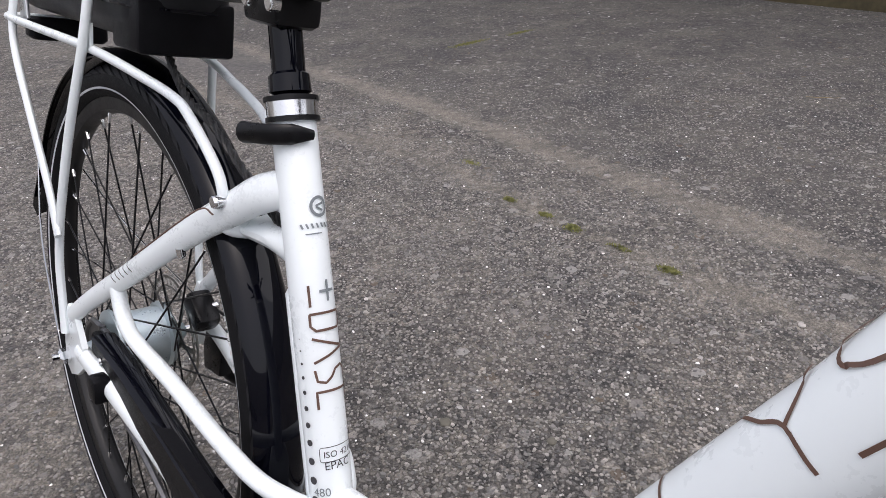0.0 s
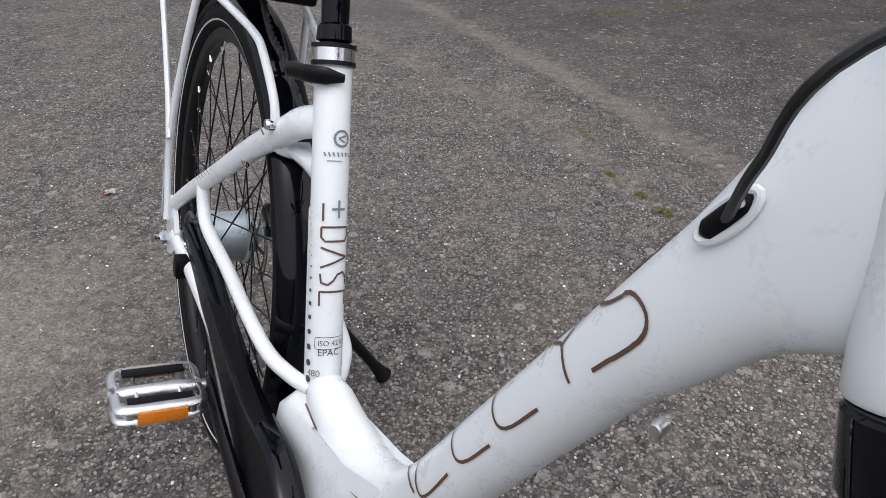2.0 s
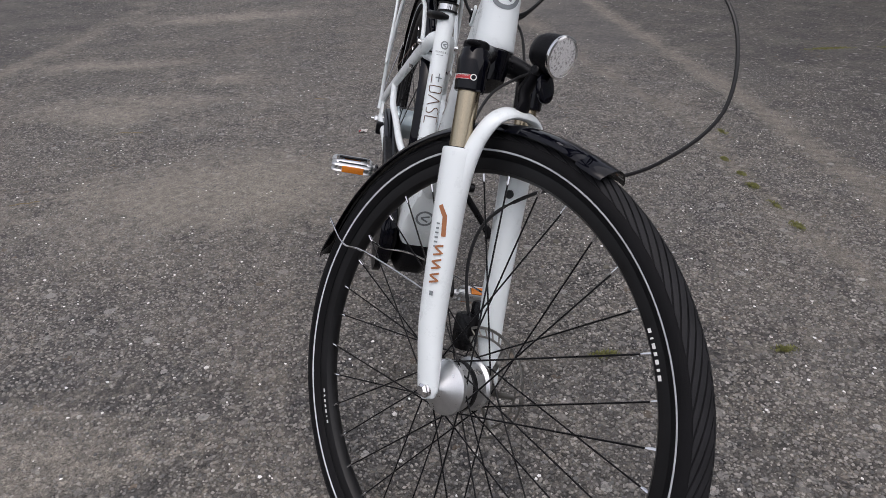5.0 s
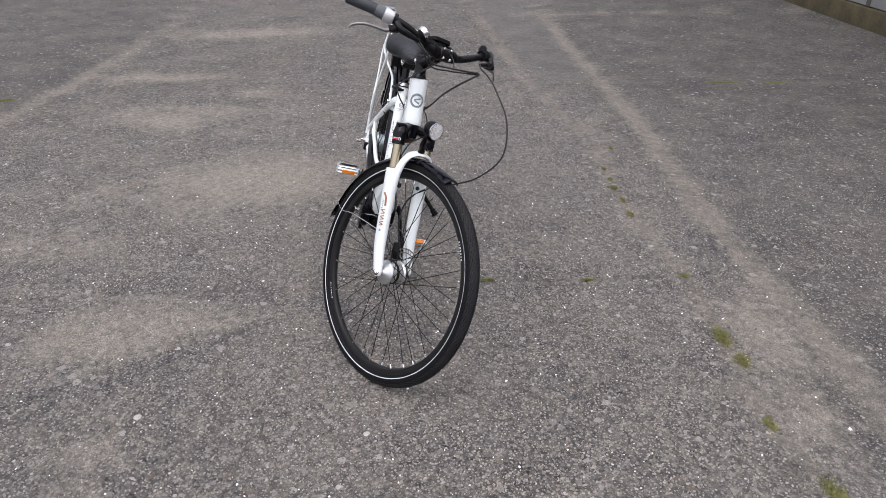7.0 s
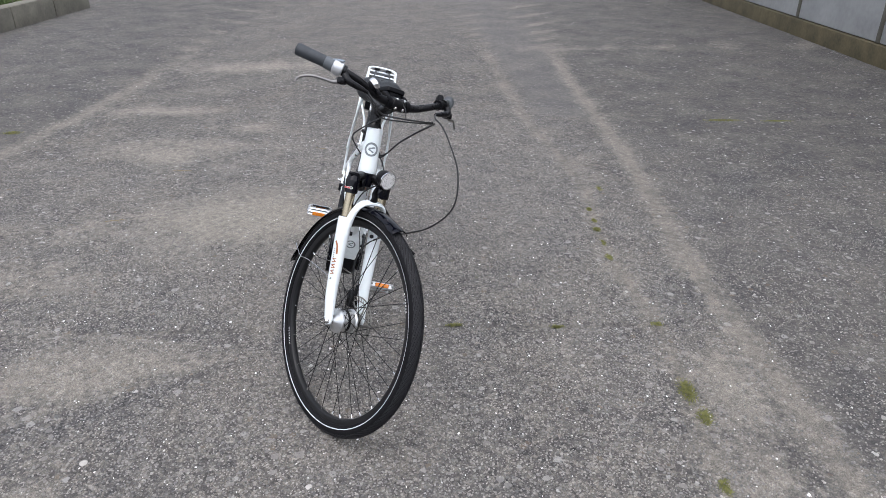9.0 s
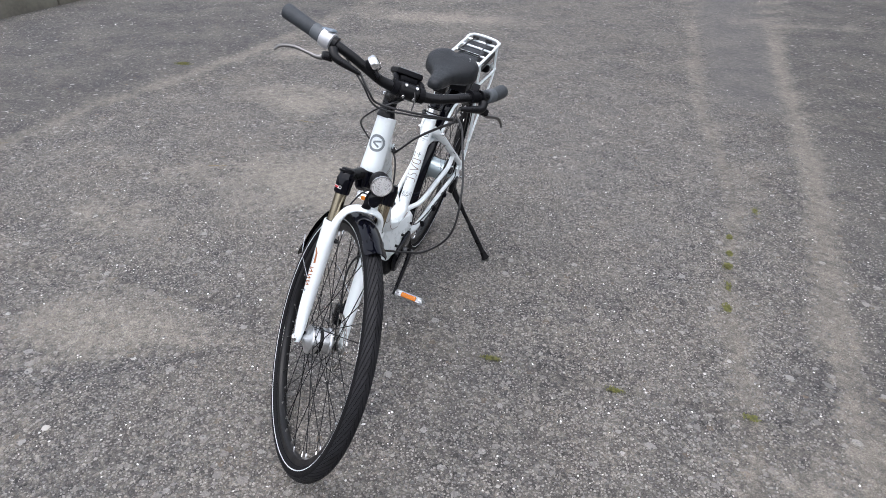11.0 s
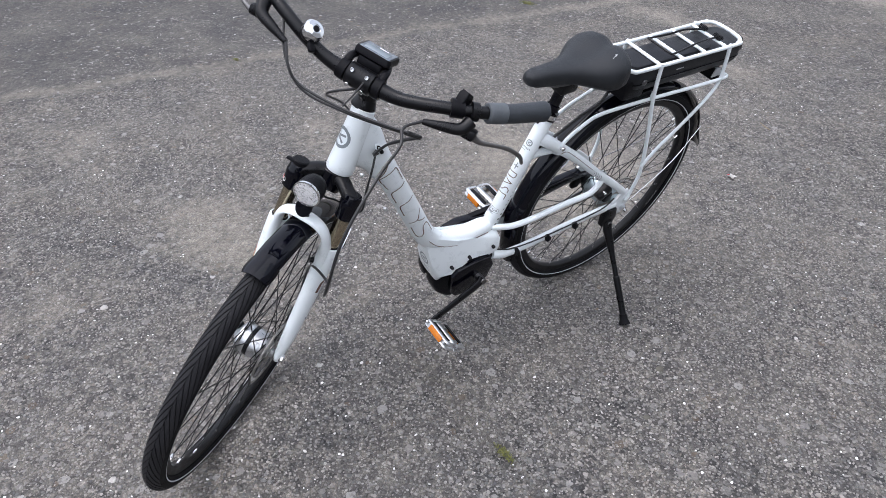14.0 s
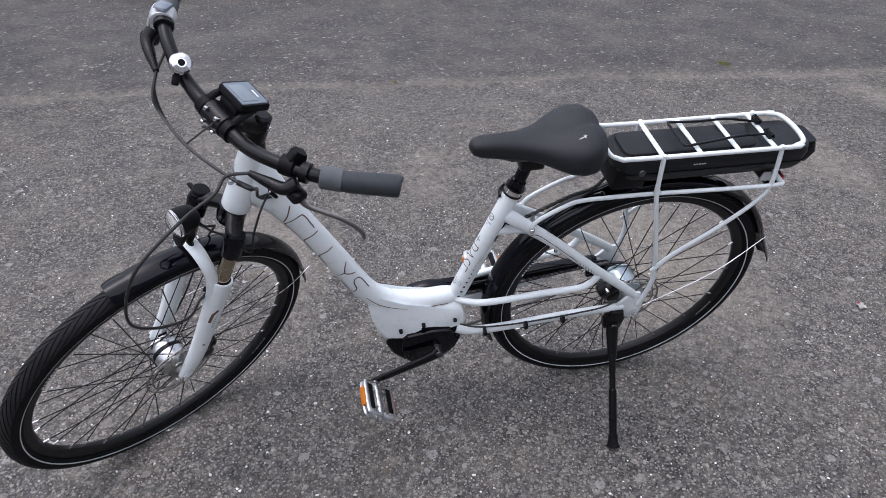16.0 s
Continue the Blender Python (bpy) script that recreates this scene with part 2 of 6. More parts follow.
def arc(cx, cy, r, a0, a1, n=12):
    return [(cx + r * math.cos(radians(a0 + (a1 - a0) * i / n)), cy + r * math.sin(radians(a0 + (a1 - a0) * i / n))) for i in range(n + 1)]


def on_tube(a, b, r, zero):
    """A print surface on a round tube: u round it in metres from the side zero, v along it from a to b."""
    a, b = Vector(a), Vector(b)
    t = (b - a).normalized()
    z = Vector(zero)
    z = (z - t * t.dot(z)).normalized()
    s = t.cross(z)

    def place(u, v):
        n = z * math.cos(u / r) + s * math.sin(u / r)
        return a + t * v + n * r, n

    return place


def on_plane(o, du, dv):
    o, du, dv = Vector(o), Vector(du).normalized(), Vector(dv).normalized()
    n = du.cross(dv)
    return lambda u, v: (o + du * u + dv * v, n)


# ---- ground ----
def seg_dist(px, py, line):
    """Distance of points from a broken line."""
    best = np.full(px.shape, 1e9)
    for (ax, ay), (bx, by) in zip(line[:-1], line[1:]):
        dx, dy = bx - ax, by - ay
        t = np.clip(((px - ax) * dx + (py - ay) * dy) / (dx * dx + dy * dy), 0, 1)
        best = np.minimum(best, np.hypot(px - ax - t * dx, py - ay - t * dy))
    return best


SEAM_A = [(-10.37, 14.47), (-2.99, 6.11), (-1.48, 4.35), (-0.24, 3.02), (0.37, 2.29), (0.71, 1.86), (1.10, 1.44), (1.59, 0.94), (2.64, -0.26)]
SEAM_B = [(-10.25, 11.99), (-3.63, 5.58), (-1.18, 3.18), (-0.40, 2.54), (0.04, 2.14), (0.34, 1.74), (0.55, 1.50), (0.98, 1.13), (1.24, 0.83), (1.51, 0.48), (1.75, 0.30), (2.65, -0.66)]
SEAM_C = [(2.48, -5.59), (-0.61, -2.91), (-1.36, -2.24), (-2.05, -1.38), (-2.88, -0.47), (-3.53, 0.41), (-4.34, 1.40), (-10.14, 7.14)]
CRACK = [(-2.60, -2.22), (-0.88, -0.69), (-0.49, -0.27), (-0.07, 0.11), (0.40, 0.59), (0.70, 0.85), (0.98, 1.13)]
CROSS = [(-1.99, 2.48), (-0.11, 4.02), (0.49, 4.50), (2.29, 6.11)]
CROSS_FAR = [(-2.9, 5.60), (-2.68, 5.81), (-1.60, 6.85), (-0.60, 7.81), (0.2, 8.5)]
# sandy patches: x, y, half length, half width, turn in degrees, strength
SAND = [(-1.13, 0.61, 0.62, 0.42, 45, 1.0), (-0.38, -0.52, 0.36, 0.22, 60, 0.82), (-0.24, -0.30, 0.2, 0.12, 20, 0.7),
        (-2.47, 0.85, 0.5, 0.25, 30, 0.8), (-3.53, 1.36, 0.6, 0.2, 45, 0.7), (-2.52, 1.60, 0.4, 0.16, 30, 0.6), (1.36, 0.92, 0.3, 0.14, -45, 0.9),
        (1.60, 0.61, 0.3, 0.12, -50, 0.6), (-1.25, -0.43, 0.35, 0.2, 30, 0.6), (-2.42, 1.10, 0.5, 0.2, 40, 0.7), (-4.42, 2.93, 0.9, 0.3, 50, 0.8),
        (-1.58, 0.01, 0.6, 0.2, 50, 0.5), (0.14, -0.85, 0.4, 0.2, 10, 0.35), (-0.19, 2.48, 0.35, 0.14, -48, 0.5), (-0.96, -1.56, 0.5, 0.2, 40, 0.4)]


def ground_axis(lo, hi, step, far):
    inner = list(np.arange(lo, hi + 1e-6, step))
    out, d = [], step
    x = hi
    while x < far:
        d *= 1.28
        x += d
        out.append(x)
    left, d, x = [], step, lo
    while x > -far:
        d *= 1.28
        x -= d
        left.append(x)
    return np.array(left[::-1] + inner + out)


def dust_at(X, Y):
    """How much sand lies at points of the yard."""
    dust = np.zeros(X.shape)
    for line, w, k in ((SEAM_A, 0.085, 0.76), (SEAM_B, 0.065, 0.60), (SEAM_C, 0.10, 0.60), (CRACK, 0.05, 0.25), (CROSS, 0.05, 0.25), (CROSS_FAR, 0.16, 0.55)):
        dust = np.maximum(dust, k * np.exp(-((seg_dist(X, Y, line) / w) ** 2)))
    for x, y, a, b, turn, k in SAND:
        c, s = math.cos(radians(turn)), math.sin(radians(turn))
        u, v = ((X - x) * c + (Y - y) * s) / a, (-(X - x) * s + (Y - y) * c) / b
        dust = np.maximum(dust, k * np.exp(-(u * u + v * v)))
    return dust


def crack_at(X, Y):
    crack = np.zeros(X.shape)
    for line, w in ((SEAM_A, 0.03), (SEAM_B, 0.025), (SEAM_C, 0.04), (CRACK, 0.012)):
        crack = np.maximum(crack, np.exp(-((seg_dist(X, Y, line) / w) ** 2)))
    return crack


def tar_at(X, Y):
    """Where the darker tarred strips lie, past the long seams."""
    tar = np.zeros(X.shape)
    for line, sign in ((SEAM_C, 1.0), (SEAM_A, 1.0)):
        (ax, ay), (bx, by) = line[1], line[5]
        across = sign * ((bx - ax) * (Y - ay) - (by - ay) * (X - ax)) / math.hypot(bx - ax, by - ay)
        tar = np.maximum(tar, (1.0 if line is SEAM_C else 0.85) * np.clip(across / (0.12 if line is SEAM_C else 0.35) + (0.5 if line is SEAM_C else 0.75), 0, 1))
    return tar


def pave_at(X, Y):
    """Where the smooth strip lies between the two long seams, past the cross joint."""
    def across(a, b):
        return ((b[0] - a[0]) * (Y - a[1]) - (b[1] - a[1]) * (X - a[0])) / math.hypot(b[0] - a[0], b[1] - a[1])

    edges = (across(SEAM_A[3], SEAM_A[1]), -across(SEAM_B[3], SEAM_B[1]), across(CROSS[0], CROSS[1]))
    return np.clip(np.minimum.reduce(edges) / 0.12, 0, 1)


def build_ground():
    gx, gy = ground_axis(-4.6, 2.6, 0.045, 600), ground_axis(-3.2, 5.0, 0.045, 600)
    X, Y = np.meshgrid(gx, gy, indexing="ij")
    dust, crack, tar = dust_at(X, Y), crack_at(X, Y), tar_at(X, Y)
    Z = np.zeros(X.shape)
    near = (np.abs(X) < 8) & (np.abs(Y) < 9)
    for i, j in zip(*np.nonzero(near)):
        p = (X[i, j], Y[i, j], 0.0)
        Z[i, j] = 0.004 * noise.noise((p[0] * 1.3, p[1] * 1.3, 3.0)) + 0.0016 * noise.noise((p[0] * 7, p[1] * 7, 9.0))
    Z -= 0.006 * crack
    nx, ny = X.shape
    idx = np.arange(nx * ny).reshape(nx, ny)
    quads = np.stack([idx[:-1, :-1], idx[1:, :-1], idx[1:, 1:], idx[:-1, 1:]], -1).reshape(-1, 4)
    me = bpy.data.meshes.new("ground")
    me.from_pydata(np.stack([X, Y, Z], -1).reshape(-1, 3).tolist(), [], quads.tolist())
    for name, data in (("sand", dust), ("joint", crack), ("tar", tar), ("pave", pave_at(X, Y))):
        at = me.attributes.new(name, "FLOAT", "POINT")
        at.data.foreach_set("value", data.reshape(-1).astype(np.float32))
    me.shade_smooth()
    return me


def ground_material():
    m = bpy.data.materials.new("exposed_aggregate")
    m.use_nodes = True
    n, l = m.node_tree.nodes, m.node_tree.links
    p = n["Principled BSDF"]
    co = n.new("ShaderNodeTexCoord").outputs["Object"]

    def noise_tex(scale, detail=4.0, rough=0.6):
        t = n.new("ShaderNodeTexNoise")
        t.inputs["Scale"].default_value, t.inputs["Detail"].default_value, t.inputs["Roughness"].default_value = scale, detail, rough
        l.new(co, t.inputs["Vector"])
        return t.outputs[0]

    def ramp(fac, stops):
        r = n.new("ShaderNodeValToRGB")
        while len(r.color_ramp.elements) < len(stops):
            r.color_ramp.elements.new(0.5)
        for e, (pos, c) in zip(r.color_ramp.elements, stops):
            e.position, e.color = pos, (*c, 1)
        l.new(fac, r.inputs[0])
        return r.outputs[0]

    def mix(fac, a, b, mode="MIX"):
        x = n.new("ShaderNodeMix")
        x.data_type, x.blend_type = "RGBA", mode
        l.new(fac, x.inputs[0]) if hasattr(fac, "links") else setattr(x.inputs[0], "default_value", fac)
        for s, c in ((x.inputs[6], a), (x.inputs[7], b)):
            l.new(c, s) if hasattr(c, "links") else setattr(s, "default_value", (*c, 1))
        return x.outputs[2]

    def calc(op, a, b=0.0, c=0.0):
        x = n.new("ShaderNodeMath")
        x.operation = op
        for s, v in zip(x.inputs, (a, b, c)):
            l.new(v, s) if hasattr(v, "links") else setattr(s, "default_value", v)
        return x.outputs[0]

    def cells(scale, feature="F1"):
        t = n.new("ShaderNodeTexVoronoi")
        t.feature = feature
        t.inputs["Scale"].default_value = scale
        l.new(co, t.inputs["Vector"])
        return t

    # broken chips at two sizes, warm and cool ones mixed, in a binder darkened with the shade between them
    def warp(amount, scale):
        t = n.new("ShaderNodeTexNoise")
        t.inputs["Scale"].default_value, t.inputs["Detail"].default_value = scale, 3
        l.new(co, t.inputs["Vector"])
        v = n.new("ShaderNodeVectorMath")
        v.operation = "MULTIPLY_ADD"
        l.new(t.outputs["Color"], v.inputs[0])
        v.inputs[1].default_value = (amount,) * 3
        l.new(co, v.inputs[2])
        return v.outputs[0]

    bent = warp(0.004, 150)

    def chips(scale, stops):
        c = cells(scale)
        l.new(bent, c.inputs["Vector"])
        e = cells(scale, "DISTANCE_TO_EDGE")
        l.new(bent, e.inputs["Vector"])
        sp = n.new("ShaderNodeSeparateColor")
        l.new(c.outputs["Color"], sp.inputs[0])
        gap = n.new("ShaderNodeMapRange")
        gap.inputs["From Min"].default_value, gap.inputs["From Max"].default_value = 0.0, 0.16
        l.new(e.outputs["Distance"], gap.inputs[0])
        return ramp(sp.outputs[0], stops), gap.outputs[0], sp.outputs

    greys = [(0.0, (0.040, 0.041, 0.044)), (0.25, (0.093, 0.092, 0.093)), (0.55, (0.146, 0.140, 0.132)), (0.80, (0.201, 0.189, 0.173)), (0.93, (0.267, 0.255, 0.235)), (1.0, (0.339, 0.339, 0.328))]
    ca, ga, pa = chips(125, greys)
    cb, gb, pb = chips(66, [(0.0, (0.061, 0.061, 0.064)), (0.5, (0.133, 0.129, 0.125)), (0.85, (0.205, 0.191, 0.174)), (1.0, (0.297, 0.286, 0.270))])
    which = ramp(noise_tex(38, 3), [(0.47, (0, 0, 0)), (0.56, (1, 1, 1))])
    col = mix(which, ca, cb)
    gap = mix(which, ga, gb)
    grit = ramp(noise_tex(330, 4, 0.75), [(0.34, (0.40, 0.40, 0.41)), (0.5, (1.0, 1.0, 1.0)), (0.66, (1.75, 1.71, 1.65))])
    col = mix(0.5, col, grit, "MULTIPLY")
    # darkened chip edges: binder, with the shade between stones painted in
    col = mix(gap, mix(0.6, col, (0.045, 0.043, 0.041)), col)
    broad = ramp(noise_tex(2.6, 9, 0.68), [(0.3, (0.92, 0.93, 0.95)), (0.5, (1.04, 1.03, 1.01)), (0.7, (1.25, 1.19, 1.11))])
    col = mix(1.0, col, broad, "MULTIPLY")
    # mottling of the worn surface, and larger pale stones scattered in it
    mottle = ramp(noise_tex(30, 7, 0.72), [(0.37, (0.62, 0.63, 0.65)), (0.5, (0.98, 0.98, 0.98)), (0.63, (1.40, 1.38, 1.34))])
    col = mix(0.9, col, mottle, "MULTIPLY")
    tone = ramp(noise_tex(7, 5, 0.6), [(0.38, (0.86, 0.865, 0.88)), (0.62, (1.10, 1.095, 1.085))])
    col = mix(1.0, col, tone, "MULTIPLY")
    lit = pa[1]
    stone = gap
    tr = n.new("ShaderNodeAttribute")
    tr.attribute_name = "tar"
    col = mix(calc("MULTIPLY", tr.outputs["Fac"], 0.60), col, mix(0.9, (0.062, 0.0625, 0.065), grit, "MULTIPLY"))
    coarse = warp(0.016, 60)

    def pale_stones(scale, share, reach, colour):
        c = cells(scale)
        l.new(coarse, c.inputs["Vector"])
        sp = n.new("ShaderNodeSeparateColor")
        l.new(c.outputs["Color"], sp.inputs[0])
        chosen = calc("GREATER_THAN", sp.outputs[0], 1.0 - share)
        size = calc("MULTIPLY_ADD", sp.outputs[1], reach * 0.6, reach * 0.4)
        return calc("MULTIPLY", chosen, calc("LESS_THAN", c.outputs["Distance"], size)), ramp(sp.outputs[2], [(0.0, tuple(0.6 * v for v in colour)), (1.0, colour)])

    fields = [pale_stones(34, 0.16, 0.40, (0.34, 0.33, 0.315)), pale_stones(62, 0.09, 0.42, (0.31, 0.305, 0.30)), pale_stones(21, 0.075, 0.32, (0.40, 0.385, 0.36)), pale_stones(25, 0.09, 0.34, (0.21, 0.165, 0.125)), pale_stones(15, 0.40, 0.23, (0.58, 0.565, 0.54))]
    for there, shade in fields:
        col = mix(calc("MULTIPLY", there, 0.85), col, shade)
    spots, _ = pale_stones(5.5, 0.22, 0.13, (0.3, 0.3, 0.3))
    col = mix(calc("MULTIPLY", spots, calc("MULTIPLY", tr.outputs["Fac"], 0.55)), col, (0.20, 0.20, 0.195))
    pv = n.new("ShaderNodeAttribute")
    pv.attribute_name = "pave"
    col = mix(calc("MULTIPLY", pv.outputs["Fac"], 0.75), col, mix(0.5, (0.135, 0.131, 0.128), mottle, "MULTIPLY"))
    col = mix(1.0, col, (0.90, 0.90, 0.905), "MULTIPLY")
    before_sand = col
    # sand and dust where it has gathered
    at = n.new("ShaderNodeAttribute")
    at.attribute_name = "sand"
    broken = calc("MULTIPLY_ADD", noise_tex(20, 10, 0.82), 2.2, -1.1)
    reach = calc("MULTIPLY_ADD", noise_tex(4.5, 6, 0.65), 1.2, -0.6)
    clamp = n.new("ShaderNodeMapRange")
    clamp.inputs["From Min"].default_value, clamp.inputs["From Max"].default_value = 0.20, 0.80
    clamp.inputs["To Max"].default_value = 0.85
    l.new(calc("ADD", at.outputs["Fac"], calc("ADD", broken, reach)), clamp.inputs[0])
    sandtone = ramp(noise_tex(190, 5, 0.75), [(0.34, (0.172, 0.156, 0.132)), (0.5, (0.292, 0.267, 0.228)), (0.66, (0.44, 0.405, 0.355))])
    sandtone = mix(0.75, sandtone, grit, "MULTIPLY")
    sandtone = mix(0.55, sandtone, mottle, "MULTIPLY")
    sandtone = mix(0.12, sandtone, before_sand)
    col = mix(clamp.outputs[0], col, sandtone)
    # thin dust over all in large drifts, and a darker joint
    drift = ramp(noise_tex(2.2, 10, 0.78), [(0.40, (0, 0, 0)), (0.62, (0.30, 0.30, 0.30))])
    col = mix(drift, col, sandtone)
    jt = n.new("ShaderNodeAttribute")
    jt.attribute_name = "joint"
    col = mix(calc("MULTIPLY", jt.outputs["Fac"], calc("MULTIPLY", noise_tex(14, 5), 0.5)), col, (0.11, 0.10, 0.085))
    l.new(col, p.inputs["Base Color"])
    p.inputs["Roughness"].default_value = 0.85
    p.inputs["Specular IOR Level"].default_value = 0.3
    h = calc("ADD", calc("MULTIPLY", noise_tex(300, 4, 0.7), 0.35), calc("ADD", calc("MULTIPLY", lit, 0.35), calc("MULTIPLY", stone, 0.5)))
    bp = n.new("ShaderNodeBump")
    bp.inputs["Strength"].default_value, bp.inputs["Distance"].default_value = 1.0, 0.006
    l.new(h, bp.inputs["Height"])
    l.new(bp.outputs[0], p.inputs["Normal"])
    return m


ground = new("ground", build_ground())
ground.data.materials.append(ground_material())
tagged(ground, "worn grey exposed-aggregate concrete yard with sandy seams", "ground", kind="structure")

# ---- the bicycle: x ahead, y to its left, z up; it leans on its stand ----
WHEEL_R, TYRE_R, AXLE_Z = 0.354, 0.0215, 0.354
bicycle = new("bicycle")
bicycle.empty_display_size = 0.2
bicycle.matrix_basis = pose(-0.4217, 0.7230, -0.0020, -14.09, 0, -44.61)
tagged(bicycle, "white step-through electric city bicycle leaning on its kickstand", "bicycle")

# the steered part: ahead, left and up along the steering axis
BETA, STEER = radians(21.4), radians(34.8)
AX_UP, AX_F = V(-math.sin(BETA), 0, math.cos(BETA)), V(math.cos(BETA), 0, math.sin(BETA))
HEAD = V(0.889, 0.007, 0.835)
ST_F = AX_F * math.cos(STEER) + V(0, 1, 0) * math.sin(STEER)
ST_Y = V(0, 1, 0) * math.cos(STEER) - AX_F * math.sin(STEER)
ST_O = V(0.878, 0, 0.817) - ST_Y * 0.006
STM = Matrix((ST_F, ST_Y, AX_UP)).transposed().to_4x4()
STM.translation = ST_O
FRONT_AXLE = V(0.049, 0, -0.534)


def ease(a, b, x):
    t = min(1.0, max(0.0, (x - a) / (b - a)))
    return t * t * (3 - 2 * t)


def settle(p):
    """Where a point of the unsteered frame comes to lie once the frame has settled on its wheels."""
    upper = -0.014 - 0.007 * math.exp(-(((p.x - 0.36) / 0.08) ** 2)) - 0.004 * ease(0.82, 0.90, p.x)
    upper *= 1 - 0.8 * ease(0.76, 0.83, p.z) * ease(0.14, 0.19, p.x) * (1 - ease(0.5, 0.6, p.x))
    lower = -0.025 * ease(0.06, 0.42, p.x)
    w = ease(0.42, 0.62, p.z)
    return V(p.x - 0.011 * ease(0.82, 0.90, p.x), p.y - 0.007 * ease(0.7, 0.88, p.x), p.z + lower * (1 - w) + upper * w)


def st(f, y, u):
    """A point of the steered part, in the bicycle's own coordinates."""
    return STM @ V(f, y, u)


def wheel(name, m, hub, flange, hub_mat, label):
    """A wheel with its axle along y: rim, tyre, tread, stripes, hub, spokes and nipples."""
    rim = part(name, spun([(0.3185, -0.0125), (0.3185, -0.0105), (0.313, -0.0095), (0.311, 0), (0.313, 0.0095), (0.3185, 0.0105), (0.3185, 0.0125), (0.309, 0.0128),
                           (0.3005, 0.0105), (0.2965, 0.005), (0.2955, 0), (0.2965, -0.005), (0.3005, -0.0105), (0.309, -0.0128)], 96, closed=True), RIM, bicycle, label, m)
    rc = WHEEL_R - TYRE_R
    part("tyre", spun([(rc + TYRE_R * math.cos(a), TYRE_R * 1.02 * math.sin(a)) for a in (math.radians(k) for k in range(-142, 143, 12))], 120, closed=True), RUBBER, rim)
    bm = bmesh.new()
    blocks = 80
    for k in range(blocks):
        for side in (1, -1):
            a0 = k * math.tau / blocks + (0 if side > 0 else math.pi / blocks)
            rows = []
            for i in range(6):
                t = radians(1 + 62 * i / 5)
                w = math.tau / blocks * (0.385 - 0.008 * i)
                shift = -math.tau / blocks * (0.48 * i + 0.02 * i * i)
                row = []
                for lift, half in ((-0.0006, w * 1.04), (0.0020, w), (0.0020, -w), (-0.0006, -w * 1.04)):
                    rr = TYRE_R * (1 if i < 5 else 1.0) + lift * (1 - 0.12 * i)
                    r, y = rc + rr * math.cos(t), side * rr * math.sin(t) * 1.02
                    th = a0 + shift + half
                    row.append(bm.verts.new((r * math.cos(th), y, r * math.sin(th))))
                rows.append(row)
            for a, b in zip(rows[:-1], rows[1:]):
                for q in range(3):
                    bm.faces.new((a[q], a[q + 1], b[q + 1], b[q]))
            bm.faces.new(rows[0])
            bm.faces.new(rows[-1])
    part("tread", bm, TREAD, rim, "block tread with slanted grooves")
    for side in (1, -1):
        prof = [(rc + (TYRE_R + 0.0006) * math.cos(radians(a)), side * (TYRE_R * 1.02 + 0.0006) * math.sin(radians(a))) for a in (104, 106, 108, 110)]
        part("reflective_stripe", spun(prof + [(r - 0.0003, y * 0.985) for r, y in prof[::-1]], 120, closed=True), STRIPE, rim, "pale reflective sidewall stripe")
    part("hub", spun(hub, 36), hub_mat, rim)
    fr, fy = flange
    length = None
    spoke_me = nip_me = None
    for k in range(36):
        a = (k + 0.5) * math.tau / 36
        side = 1 if k % 2 else -1
        lead = 1 if (k // 2) % 2 else -1
        rimp = V(0.297 * math.cos(a), side * 0.003, 0.297 * math.sin(a))
        b = a + lead * radians(62)
        hubp = V(fr * math.cos(b), side * (fy + (0.0018 if lead > 0 else -0.0018)), fr * math.sin(b))
        d = rimp - hubp
        if spoke_me is None:
            spoke_me = finish(tub([(0, 0, 0), (0, 0, d.length)], 0.00125, seg=6, ref=(1, 0, 0)), "spoke", BLACK_METAL)
            nip_me = finish(tub([(0, 0, -0.001), (0, 0, 0.010), (0, 0, 0.013)], [0.0026, 0.0023, 0.0017], seg=8, ref=(1, 0, 0)), "nipple", CHROME)
            length = d.length
        turn = d.to_track_quat("Z", "Y").to_matrix().to_4x4()
        part("spoke", spoke_me, None, rim, m=Matrix.Translation(hubp) @ turn @ Matrix.Diagonal((1, 1, d.length / length, 1)))
        back = (-d).to_track_quat("Z", "Y").to_matrix().to_4x4()
        part("nipple", nip_me, None, rim, m=Matrix.Translation(rimp) @ back)
    return rim


def rotor(y, r, parent):
    """A brake disc: two rims tied by slanted webs, on six arms."""
    bm = bmesh.new()
    spin(bm, [(r, y - 0.0009), (r, y + 0.0009), (r - 0.004, y + 0.0009), (r - 0.004, y - 0.0009)], 72, closed=True)
    spin(bm, [(r - 0.013, y - 0.0009), (r - 0.013, y + 0.0009), (r - 0.016, y + 0.0009), (r - 0.016, y - 0.0009)], 72, closed=True)
    for k in range(36):
        a = k * math.tau / 36
        rod(bm, ((r - 0.015) * math.cos(a), y, (r - 0.015) * math.sin(a)), ((r - 0.002) * math.cos(a + 0.09), y, (r - 0.002) * math.sin(a + 0.09)), 0.0012, 6)
    for k in range(6):
        a = k * math.tau / 6
        tube(bm, [(0.02 * math.cos(a - 0.4), y, 0.02 * math.sin(a - 0.4)), (0.04 * math.cos(a - 0.15), y, 0.04 * math.sin(a - 0.15)), ((r - 0.014) * math.cos(a), y, (r - 0.014) * math.sin(a))],
             [(0.004, 0.0009)] * 3, seg=6, ref=(0, 1, 0))
    spin(bm, [(0.026, y - 0.0012), (0.026, y + 0.0012), (0.012, y + 0.0012), (0.012, y - 0.0012)], 36, closed=True)
    return part("brake_disc", bm, DISC, parent, "drilled steel brake disc")


